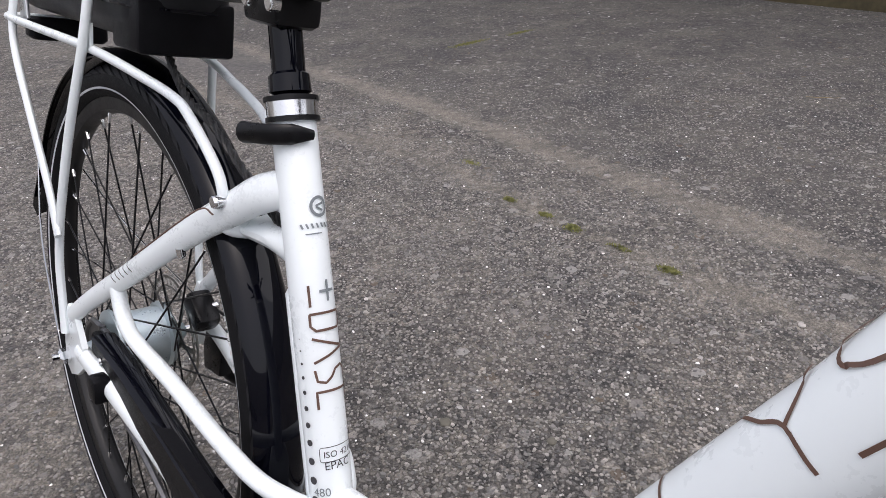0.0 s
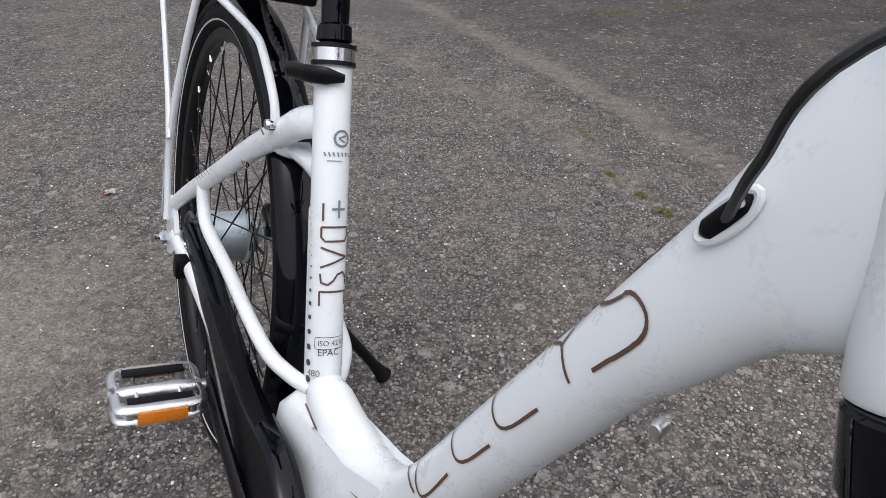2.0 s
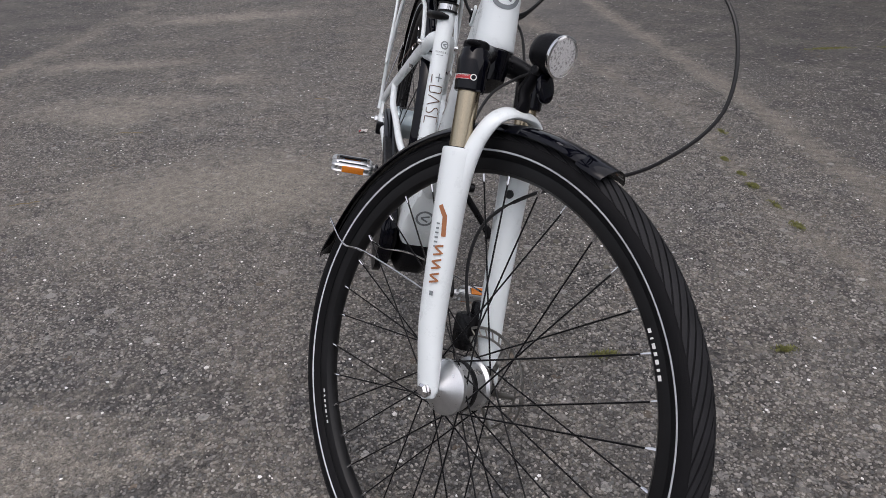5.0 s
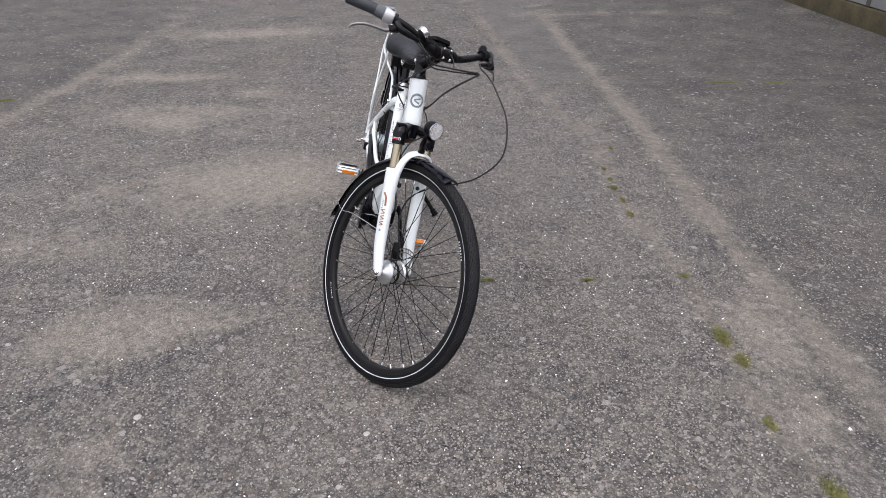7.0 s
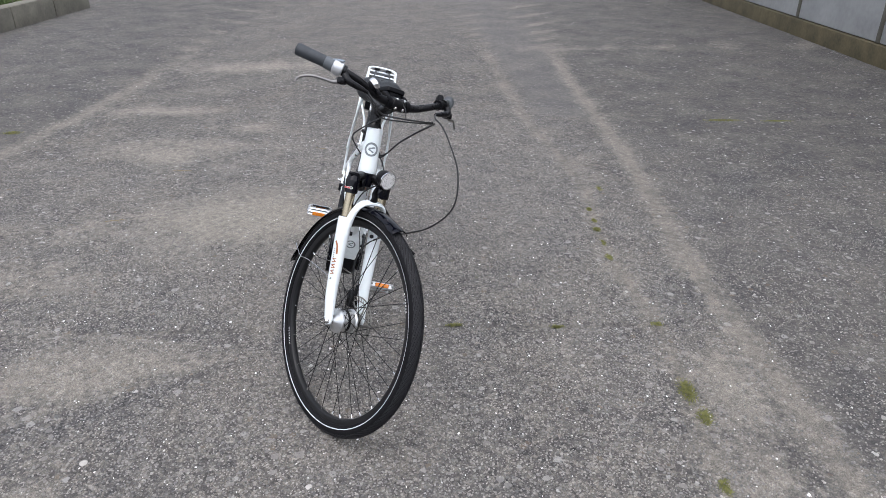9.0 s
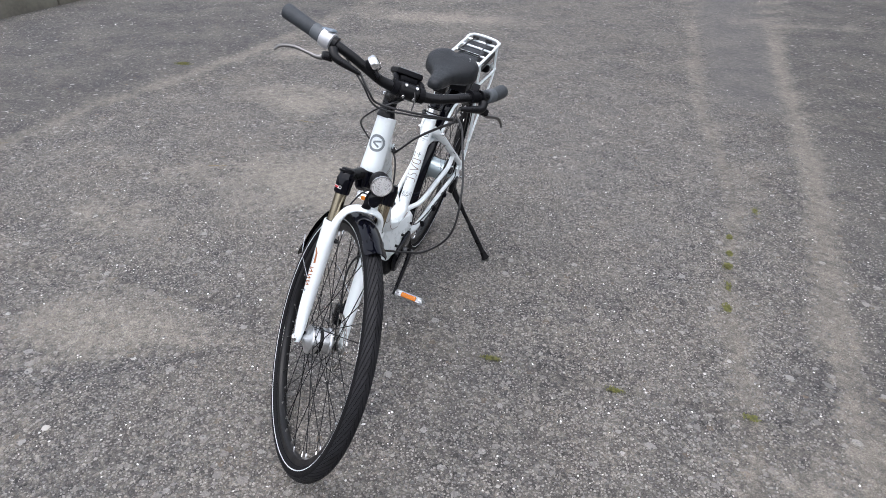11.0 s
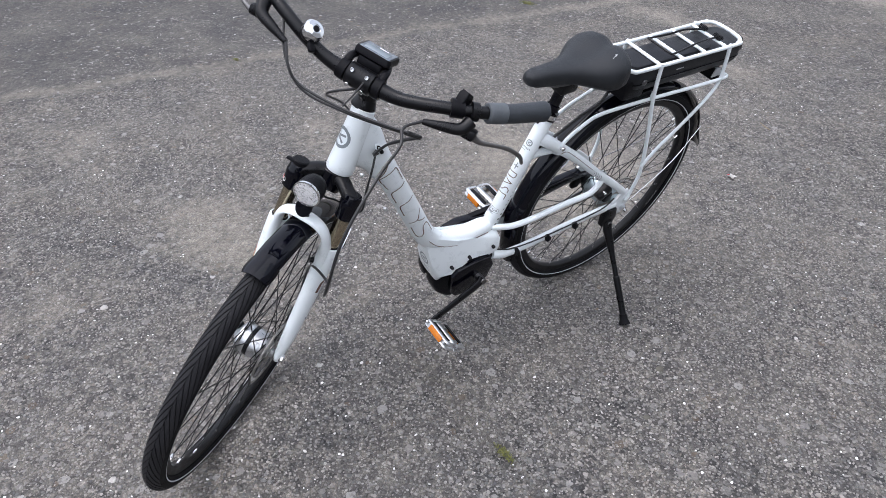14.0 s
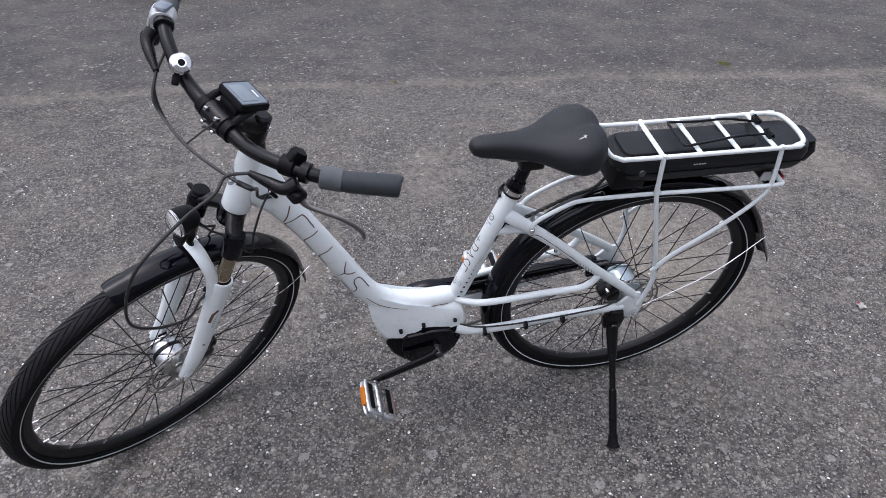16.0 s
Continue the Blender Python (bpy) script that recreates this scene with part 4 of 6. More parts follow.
for s in (1, -1):
    rail = curve([(0.300, s * 0.036, 0.650), (0.302, s * 0.037, 0.666), (0.286, s * 0.037, 0.684), (0.232, s * 0.037, 0.714), (0.205, s * 0.038, 0.723), (0.16, s * 0.044, 0.731), (0.05, s * 0.060, 0.745), (-0.12, s * 0.070, 0.748), (-0.232, s * 0.073, 0.749), (-0.250, s * 0.064, 0.749)], 5)
    part("lower_rail", tub(rail, 0.0049, seg=12), WHITE, carrier)
    leg = curve([(0.062, s * 0.060, 0.848), (0.058, s * 0.064, 0.80), (0.052, s * 0.070, 0.745), (0.030, s * 0.079, 0.66), (0.004, s * 0.085, 0.56), (-0.012, s * 0.086, 0.48), (-0.008, s * 0.086, 0.42), (-0.002, s * 0.087, 0.385)], 5)
    part("leg", tub(leg, lerp_list([(0.0050, 0.0050), (0.0052, 0.0050), (0.0056, 0.0050), (0.0075, 0.0046)], len(leg)), seg=12), WHITE, carrier)
    leg = curve([(-0.206, s * 0.061, 0.848), (-0.213, s * 0.066, 0.80), (-0.215, s * 0.073, 0.748), (-0.195, s * 0.076, 0.705), (-0.13, s * 0.079, 0.640), (-0.04, s * 0.086, 0.572), (0.004, s * 0.090, 0.520)], 5)
    part("leg", tub(leg, lerp_list([(0.0050, 0.0050), (0.0050, 0.0048), (0.0080, 0.0036)], len(leg)), seg=12), WHITE, carrier)
    part("gusset", slab(bmesh.new(), [(0.056, 0.746), (0.058, 0.772), (0.036, 0.749)], s * 0.060, s * 0.064, 0.0008), WHITE, carrier)
    part("bolt", bolt((0.303, s * 0.032, 0.657), (0.303, s * 0.047, 0.657), 0.0062), CHROME, carrier, "chrome carrier bolt")
    part("fixing_plate", slab(bmesh.new(), [(-0.19, 0.752), (-0.225, 0.752), (-0.215, 0.778), (-0.195, 0.778)], s * 0.058, s * 0.062, 0.001), ALLOY, carrier)
part("rear_crossbar", tub([(-0.246, 0.071, 0.749), (-0.250, 0.0, 0.749), (-0.246, -0.071, 0.749)], 0.006, seg=10, ref=(0, 0, 1)), WHITE, carrier)
# spring clip on top
for s in (1, -1):
    wire = curve([(-0.190, s * 0.022, RZ + 0.009), (-0.12, s * 0.030, RZ + 0.016), (-0.06, s * 0.034, RZ + 0.012), (0.0, s * 0.040, RZ + 0.010), (0.012, s * 0.036, RZ + 0.012), (0.014, 0.0, RZ + 0.013)], 5)
    part("clip_wire", tub(wire, 0.0027, seg=8), BLACK_METAL, carrier, "black wire luggage clip")
    coil = [V(-0.192 + 0.006 * math.cos(k * 0.9), s * (0.014 + 0.0006 * k), RZ + 0.011 + 0.006 * math.sin(k * 0.9)) for k in range(40)]
    part("clip_spring", tub(coil, 0.0017, seg=6, ref=(0, 0, 1)), BLACK_METAL, carrier, "black coil spring")


def rounded(x0, x1, y, r, n=6):
    """A rounded outline in x and y."""
    out = []
    for cx, cy, a in ((x1 - r, y - r, 0), (x0 + r, y - r, 90), (x0 + r, -y + r, 180), (x1 - r, -y + r, 270)):
        out += [(cx + r * math.cos(radians(a + 90 * k / n)), cy + r * math.sin(radians(a + 90 * k / n))) for k in range(n + 1)]
    return out


def box_loft(levels, n=6):
    """A soft box from levels of (z, x0, x1, half width, corner radius)."""
    bm = bmesh.new()
    rings = [[bm.verts.new((x, y, z)) for x, y in rounded(x0, x1, w, r, n)] for z, x0, x1, w, r in levels]
    for a, b in zip(rings[:-1], rings[1:]):
        for k in range(len(a)):
            bm.faces.new((a[k], a[(k + 1) % len(a)], b[(k + 1) % len(a)], b[k]))
    bm.faces.new(rings[0][::-1])
    bm.faces.new(rings[-1])
    return bm


battery = part("battery", box_loft([(0.762, -0.285, 0.120, 0.034, 0.02), (0.768, -0.298, 0.132, 0.044, 0.03), (0.785, -0.306, 0.146, 0.052, 0.035), (0.812, -0.306, 0.152, 0.054, 0.038), (0.826, -0.302, 0.150, 0.051, 0.036),
                                    (0.833, -0.290, 0.142, 0.044, 0.03)]), BATTERY, bicycle, "black battery pack under the carrier")
part("battery_lid", box_loft([(0.831, -0.17, 0.135, 0.040, 0.02), (0.838, -0.168, 0.132, 0.038, 0.02), (0.840, -0.162, 0.126, 0.034, 0.018)]), BATTERY, battery)
part("battery_dock", boxed((0.112, 0, 0.780), (0.072, 0.098, 0.054), 0.005), BLACK_PLASTIC, battery)
part("battery_handle", box_loft([(0.772, -0.325, -0.29, 0.030, 0.012), (0.80, -0.332, -0.29, 0.036, 0.015), (0.826, -0.322, -0.28, 0.030, 0.012)]), BLACK_GLOSS, battery)
part("battery_seam", box_loft([(0.795, -0.3075, 0.1500, 0.0548, 0.037), (0.797, -0.3075, 0.1500, 0.0548, 0.037)]), BLACK_GLOSS, battery)
for k in range(5):
    part("charge_light", boxed((-0.02 - 0.006 * k, 0.0545, 0.812), (0.004, 0.002, 0.0025), 0.0005), SILVER_PLASTIC, battery)
part("key_lock", bolt((0.095, 0.052, 0.800), (0.095, 0.057, 0.800), 0.008), STEEL, battery, "round key lock")
run = curve([(0.12, -0.012, 0.765), (0.135, -0.010, 0.74), (0.16, -0.006, 0.715), (0.21, -0.004, 0.700), (0.27, -0.002, 0.672), (0.325, 0, 0.650), (0.36, 0, 0.640)], 22)
cord = part("battery_cable", tub(run, 0.0030, seg=8), CABLE, bicycle, "black braided cable to the battery")
for k in range(3):
    twist = [p + V(0, math.cos(i * 0.42 + k * 2.094), math.sin(i * 0.42 + k * 2.094)) * 0.0026 for i, p in enumerate(run)]
    part("strand", tub(twist, 0.0022, seg=6), CABLE, cord)
lamp_r = part("rear_light", box_loft([(0.722, -0.262, -0.232, 0.045, 0.01), (0.726, -0.266, -0.23, 0.05, 0.012), (0.748, -0.266, -0.23, 0.05, 0.012), (0.752, -0.262, -0.232, 0.045, 0.01)]), BLACK_PLASTIC, bicycle, "flat rear light under the carrier")
part("red_lens", boxed((-0.268, 0, 0.737), (0.010, 0.088, 0.018), 0.004), RED, lamp_r, "red rear lens")

# ---- kickstand ----
foot = bicycle.matrix_basis.inverted() @ V(-0.151, 0.895, 0.006)
KP = V(0.052, 0.090, 0.318)
kd = (foot - KP).normalized()
stand = part("kickstand", tub([KP + V(0, 0, 0.01), KP + kd * 0.02, KP + kd * 0.075, KP + kd * 0.10, KP + kd * 0.165, KP + kd * 0.168, foot - kd * 0.022], [(0.016, 0.011), (0.016, 0.012), (0.012, 0.010), (0.0080, 0.0080), (0.0078, 0.0078), (0.0102, 0.0102), (0.0098, 0.0098)],
                              seg=14), BLACK_METAL, bicycle, "black kickstand folded down")
part("stand_bracket", slab(bmesh.new(), [(0.030, 0.305), (0.075, 0.312), (0.080, 0.345), (0.068, 0.372), (0.036, 0.372), (0.026, 0.34)], 0.076, 0.096, 0.004), BLACK_METAL, stand)
part("stand_pivot", bolt((0.053, 0.092, 0.322), (0.053, 0.104, 0.322), 0.009), STEEL, stand)
part("stand_foot", tub([foot - kd * 0.03, foot - kd * 0.012, foot], [0.0112, 0.0125, 0.017], seg=14), RUBBER, stand, "black rubber stand foot")

# ---- cranks, pedals, chain ----
BB = V(0.495, 0, 0.297)
PED_L, PED_R = V(0.655, 0, 0.238), V(0.335, 0, 0.356)
cranks = part("crank_axle", tub([BB + V(0, -0.082, 0), BB + V(0, 0.082, 0)], 0.011, seg=16, ref=(1, 0, 0)), STEEL, bicycle, "crank axle")


def pedal(s, at, tilt):
    arm = part("crank_arm", tub(curve([BB + V(0, s * 0.070, 0), BB.lerp(at, 0.15) + V(0, s * 0.078, 0), BB.lerp(at, 0.9) + V(0, s * 0.088, 0), at + V((at - BB).x * 0.05, s * 0.0885, (at - BB).z * 0.05)], 4),
                                lerp_list([(0.019, 0.010), (0.015, 0.0085), (0.0125, 0.007), (0.0115, 0.006), (0.006, 0.004)], 13), seg=14), BLACK_METAL, cranks, "black crank arm")
    m = Matrix.Translation(at + V(0, s * 0.145, 0)) @ Matrix.Rotation(radians(tilt), 4, "Y")
    body = part("pedal", tub([(0, -s * 0.052, 0), (0, -s * 0.045, 0), (0, -s * 0.02, 0), (0, s * 0.03, 0), (0, s * 0.042, 0)], [0.007, 0.0075, 0.0105, 0.0095, 0.007], seg=14, ref=(1, 0, 0)), ALLOY, cranks, "alloy platform pedal with amber reflectors", m)
    for x in (0.040, -0.040):
        sx = 1 if x > 0 else -1
        plate = curve([(sx * 0.006, -s * 0.044, 0.004), (sx * 0.030, -s * 0.044, 0.005), (x, -s * 0.036, 0.006), (x * 1.02, 0, 0.006), (x, s * 0.036, 0.006), (sx * 0.030, s * 0.044, 0.005), (sx * 0.006, s * 0.044, 0.004)], 3)
        for z in (0.0065, -0.0065):
            part("cage", tub([p + V(0, 0, z - 0.005) for p in plate], [(0.0055, 0.0022)] * len(plate), seg=8, ref=(1, 0, 0)), ALLOY, body)
        part("reflector", boxed((x * 1.13, 0, -0.001), (0.007, 0.050, 0.015), 0.0015), ORANGE, body, "amber pedal reflector")
        for y in (0.031, -0.031):
            part("reflector_frame", boxed((x * 0.97, y, 0), (0.008, 0.008, 0.018), 0.002), ALLOY, body)
    for y in (-0.022, 0.022):
        part("rib", tub([(-0.038, y, 0.001), (0.038, y, 0.001)], [(0.0065, 0.0025)] * 2, seg=8), ALLOY, body)
    for x in (0.029, -0.029):
        part("grip_strip", boxed((x, 0, 0.0085), (0.014, 0.066, 0.003), 0.001), BLACK_PLASTIC, body)
    return body


pedal(1, PED_L, -42)
pedal(-1, PED_R, -6)
guard_pts = [(0.055, 0.402), (0.20, 0.400)] + [(BB.x + 0.106 * math.cos(radians(a)), BB.z + 0.106 * math.sin(radians(a))) for a in range(96, -76, -9)] + [(0.47, 0.19), (0.445, 0.23), (0.425, 0.325), (0.25, 0.362), (0.07, 0.372), (0.05, 0.385)]
guard = part("chain_guard", slab(bmesh.new(), guard_pts, -0.074, -0.060, 0.004, 3), BLACK_PLASTIC, bicycle, "long black plastic chain guard")
part("guard_ridge", tub(curve([(0.06, -0.062, 0.402), (0.20, -0.062, 0.401), (0.40, -0.062, 0.394)] + [(BB.x + 0.108 * math.cos(radians(a)), -0.062, BB.z + 0.108 * math.sin(radians(a))) for a in range(95, -40, -15)], 3), [(0.004, 0.014)] * 40, seg=12), BLACK_GLOSS, guard)
part("bolt", bolt((0.515, -0.066, 0.384), (0.516, -0.064, 0.3945), 0.0055), CHROME, guard, "chrome guard screw")
for x, z in ((0.57, 0.355), (0.09, 0.388)):
    part("bolt", bolt((x, -0.070, z), (x, -0.078, z), 0.0045), CHROME, guard, "chrome guard screw")
part("guard_clip", boxed((0.110, -0.083, 0.366), (0.022, 0.020, 0.030), 0.004), BLACK_PLASTIC, guard)
chain = part("chain", tube(bmesh.new(), curve([(0.02, -0.051, 0.392), (0.25, -0.051, 0.372), (0.47, -0.051, 0.362), (0.53, -0.051, 0.352), (0.575, -0.051, 0.30), (0.56, -0.051, 0.238), (0.50, -0.051, 0.203), (0.44, -0.051, 0.212), (0.2, -0.051, 0.280),
                                                (0.0, -0.051, 0.318), (-0.032, -0.051, 0.335), (-0.036, -0.051, 0.365), (-0.015, -0.051, 0.388)], 8), 0.004, seg=6, closed=True), STEEL, bicycle, "steel chain")
for i in range(34):
    f = i / 33
    p = V(0.02, -0.051, 0.392).lerp(V(0.47, -0.051, 0.362), f)
    part("link", boxed(p, (0.009, 0.0075, 0.0095), 0.002), STEEL, chain)
part("chainring", spun([(0.02, -0.0525), (0.078, -0.0522), (0.080, -0.051), (0.078, -0.0498), (0.02, -0.0495)], 48, origin=(BB.x, 0, BB.z)), STEEL, cranks, "steel chainring")
# wiring under the stays
part("stay_cable", tub(curve([(0.44, 0.050, 0.372), (0.40, 0.056, 0.360), (0.33, 0.066, 0.362), (0.25, 0.074, 0.368), (0.17, 0.082, 0.378), (0.10, 0.090, 0.395), (0.05, 0.080, 0.405)], 5), 0.0021, seg=8), CABLE, bicycle, "thin black brake hose along the stay")
for x, z in ((0.38, 0.352), (0.28, 0.362), (0.19, 0.370)):
    part("cable_tie", tub([(x - 0.003, 0.066 + (0.38 - x) * 0.09, z - 0.004), (x + 0.003, 0.066 + (0.38 - x) * 0.09, z - 0.004)], 0.0106, seg=14, ref=(0, 1, 0)), BLACK_PLASTIC, bicycle, "black cable tie")
caliper = part("rear_caliper", block(block(bmesh.new(), (0.075, 0.052, 0.418), (0.05, 0.032, 0.03), 0.008, Matrix.Rotation(radians(35), 4, "Y")), (0.06, 0.06, 0.400), (0.03, 0.02, 0.03), 0.006), BLACK_METAL, bicycle, "black disc brake caliper")
part("caliper_bolt", bolt((0.082, 0.06, 0.425), (0.082, 0.071, 0.425), 0.005), CHROME, caliper)
part("gear_unit", block(block(bmesh.new(), (0.045, -0.058, 0.372), (0.05, 0.014, 0.04), 0.005), (0.06, -0.060, 0.35), (0.03, 0.016, 0.02), 0.005), BLACK_PLASTIC, bicycle, "black hub gear changer")

# ---- fork ----
LEG_Y, LEG_F = 0.0605, 0.032
fork = part("fork_crown", tub(curve([(LEG_F, -LEG_Y, -0.100), (LEG_F - 0.006, -0.045, -0.092), (0.012, -0.025, -0.085), (0.0, 0, -0.083), (0.012, 0.025, -0.085), (LEG_F - 0.006, 0.045, -0.092), (LEG_F, LEG_Y, -0.100)], 4),
                              lerp_list([(0.016, 0.020), (0.014, 0.017), (0.015, 0.018), (0.017, 0.026), (0.015, 0.018), (0.014, 0.017), (0.016, 0.020)], 25), seg=18, ref=(1, 0, 0)), BLACK_METAL, bicycle, "black suspension fork crown", STM)
part("crown_collar", tub([(0, 0, -0.072), (0, 0, -0.074), (0, 0, -0.098), (0.004, 0, -0.118), (0.006, 0, -0.122)], [0.0265, 0.0285, 0.0285, 0.023, 0.018], seg=30, ref=(1, 0, 0)), BLACK_GLOSS, fork)
knob = part("lockout_knob", spun([(0.010, -0.088), (0.0165, -0.0875), (0.0172, -0.084), (0.0168, -0.0790), (0.0145, -0.0770), (0.0001, -0.0765)], 28, axis="Z", origin=(LEG_F, -LEG_Y, 0)), BLACK_PLASTIC, fork, "black lockout knob")
part("knob_lever", boxed((LEG_F + 0.010, -LEG_Y - 0.016, -0.083), (0.011, 0.020, 0.006), 0.003), BLACK_PLASTIC, fork)
part("headset", tub([(0, 0, -0.088), (0, 0, -0.075), (0, 0, -0.0715)], [0.026, 0.0275, 0.0268], seg=28, ref=(1, 0, 0)), BLACK_METAL, fork)
for s in (1, -1):
    cap = part("stanchion_cap", spun([(0.012, -0.086), (0.0165, -0.0865), (0.0185, -0.090), (0.0190, -0.096), (0.0208, -0.100), (0.0215, -0.104), (0.0205, -0.120), (0.0200, -0.139), (0.0185, -0.141)], 28, axis="Z", origin=(LEG_F, s * LEG_Y, 0)), BLACK_GLOSS, fork, "black stanchion cap")
    part("stanchion", tub([(LEG_F, s * LEG_Y, -0.138), (LEG_F, s * LEG_Y, -0.228)], 0.0146, seg=28, ref=(1, 0, 0)), GOLD, fork, "polished bronze-coloured stanchion")
    part("dust_seal", tub([(LEG_F, s * LEG_Y, -0.213), (LEG_F, s * LEG_Y, -0.219)], 0.0172, seg=24, ref=(1, 0, 0)), BLACK_PLASTIC, fork)
    legp = curve([(LEG_F, s * LEG_Y, -0.216), (LEG_F, s * LEG_Y, -0.218), (LEG_F, s * (LEG_Y + 0.0005), -0.26), (LEG_F, s * (LEG_Y + 0.0005), -0.34), (LEG_F + 0.002, s * LEG_Y, -0.445), (LEG_F + 0.010, s * LEG_Y, -0.503), (0.047, s * LEG_Y, -0.535), (0.050, s * LEG_Y, -0.546)], 4)
    legm = part("lower_leg", tub(legp, lerp_list([(0.0185, 0.0185), (0.0232, 0.0212), (0.0228, 0.0205), (0.0215, 0.0185), (0.0200, 0.0165), (0.0180, 0.0130), (0.0175, 0.0092), (0.011, 0.006)], len(legp)), seg=22), WHITE, fork, "white fork lower leg")
    arch = curve([(LEG_F + 0.004, s * (LEG_Y - 0.001), -0.285), (LEG_F + 0.011, s * (LEG_Y - 0.002), -0.240), (LEG_F + 0.024, s * (LEG_Y - 0.006), -0.200), (LEG_F + 0.036, s * 0.045, -0.173), (LEG_F + 0.041, s * 0.025, -0.160), (LEG_F + 0.042, 0, -0.1575)], 5)
    part("arch", tub(arch, lerp_list([(0.0150, 0.0180), (0.0125, 0.0165), (0.0090, 0.0130), (0.0075, 0.0125), (0.0066, 0.0135), (0.0062, 0.0140)], len(arch)), seg=16, ref=(1, 0, 0)), WHITE, fork, "white fork arch")
    part("stay_boss", bolt((LEG_F, s * (LEG_Y - 0.008), -0.262), (LEG_F + 0.016, s * (LEG_Y - 0.024), -0.262), 0.0065), BLACK_METAL, fork)
    part("axle_washer", tub([(0.049, s * 0.066, -0.534), (0.049, s * 0.070, -0.534)], 0.0105, seg=18, ref=(1, 0, 0)), CHROME, fork)
# badges on the cap and prints on the legs
cap_r = on_tube((LEG_F, -LEG_Y, -0.095), (LEG_F, -LEG_Y, -0.141), 0.0206, (0.34, -0.94, 0))
cap_r = (lambda inner: lambda u, v: inner(-u, 0.060 - v))(cap_r)
bm = bmesh.new()
ribbon(bm, [(-0.017, 0.030), (-0.010, 0.030), (-0.003, 0.030), (0.004, 0.030), (0.010, 0.030)], 0.0058, cap_r, 0.0006)
part("badge", bm, RED, fork, "red lockout badge")
bm = ribbon(bmesh.new(), arc(0.0115, 0.030, 0.0035, 0, 342, 18), 0.0012, cap_r, 0.001, closed=True)
ribbon(bm, [(-0.017, 0.0327), (-0.010, 0.0327), (-0.003, 0.0327), (0.006, 0.0327)], 0.0005, cap_r, 0.001)
ribbon(bm, [(-0.017, 0.0273), (-0.010, 0.0273), (-0.003, 0.0273), (0.006, 0.0273)], 0.0005, cap_r, 0.001)
part("badge_rim", bm, WHITE_PRINT, fork)
part("badge_dot", patch(bmesh.new(), arc(0.0115, 0.030, 0.003, 0, 342, 18), cap_r, 0.0009), BLACK_GLOSS, fork)
part("badge_words", lettering("SPEED LOCKOUT", 0.0028, lambda u, v: cap_r(u, v), -0.0155, 0.0309, up=0.0011), WHITE_PRINT, fork)
for s in (1, -1):
    side = on_tube((LEG_F, s * LEG_Y, -0.29), (LEG_F + 0.002, s * LEG_Y, -0.46), 0.0200, (0.35, s * 0.95, 0))
    decal, words = (COPPER if s < 0 else BROWN), "copper print on the leg"
    part("leg_print", ribbon(bmesh.new(), [(-0.004 * s, 0.0), (0.004 * s, 0.014), (0.006 * s, 0.040)], 0.006, side), decal, fork, words, smooth=0)
    for k, v in enumerate((0.052, 0.070, 0.088) if s < 0 else ()):
        part("leg_print", ribbon(bmesh.new(), [(0.008 * s, v), (-0.004 * s, v + (0.004 if k else 0.002)), (0.008 * s, v + 0.010), (-0.004 * s, v + 0.013)], 0.0026, side), decal, fork, words, smooth=0)
    for k in range(6):
        part("leg_mark", ribbon(bmesh.new(), [(-0.006 * s, 0.024 + 0.006 * k), (-0.001 * s, 0.024 + 0.006 * k)], 0.0022, side), GREY_DECAL, fork, smooth=0)
    bm = patch(bmesh.new(), [(-0.001 * s, 0.112), (0.004 * s, 0.112), (0.004 * s, 0.118), (-0.001 * s, 0.118)], side)
    part("leg_print", bm, GREY_DECAL, fork, "small grey print on the leg", smooth=0)
cal = part("front_caliper", block(block(bmesh.new(), (0.000, 0.048, -0.472), (0.034, 0.030, 0.058), 0.009), (0.012, 0.056, -0.448), (0.022, 0.018, 0.05), 0.006), BLACK_METAL, fork, "black disc brake caliper")
part("caliper_bolt", bolt((-0.006, 0.058, -0.460), (-0.006, 0.066, -0.460), 0.005), CHROME, cal.parent)
part("dynamo_plug", boxed((0.041, -0.050, -0.526), (0.020, 0.014, 0.024), 0.004), BLACK_PLASTIC, fork)
# ---- headlight ----
bracket = curve([(0.074, -0.004, -0.158), (0.080, -0.004, -0.145), (0.078, -0.004, -0.128), (0.090, -0.002, -0.106), (0.098, 0, -0.098)], 4)
light = part("headlight_bracket", tub(bracket, lerp_list([(0.006, 0.014), (0.006, 0.010), (0.0065, 0.010), (0.007, 0.012)], len(bracket)), seg=12), BLACK_PLASTIC, bicycle, "black headlight bracket", STM)
LM = STM @ Matrix.Translation((0.105, 0.0, -0.078)) @ Matrix.Rotation(radians(16), 4, "Y") @ Matrix.Diagonal((0.70, 0.92, 0.92, 1))
lampb = part("headlight", spun([(0.004, -0.036), (0.014, -0.034), (0.022, -0.026), (0.0265, -0.012), (0.0282, 0.006), (0.0290, 0.0245)], 32, axis="X"), BLACK_PLASTIC, light, "black round headlight", STM.inverted() @ LM)
part("chrome_ring", spun([(0.0292, 0.0235), (0.0300, 0.025), (0.0297, 0.030), (0.027, 0.0315), (0.0268, 0.024)], 32, closed=True, axis="X"), CHROME, light, m=STM.inverted() @ LM)
part("reflector_bowl", spun([(0.0268, 0.029), (0.022, 0.018), (0.014, 0.010), (0.006, 0.006), (0.0001, 0.005)], 28, axis="X"), BOWL, light, smooth=0, m=STM.inverted() @ LM)
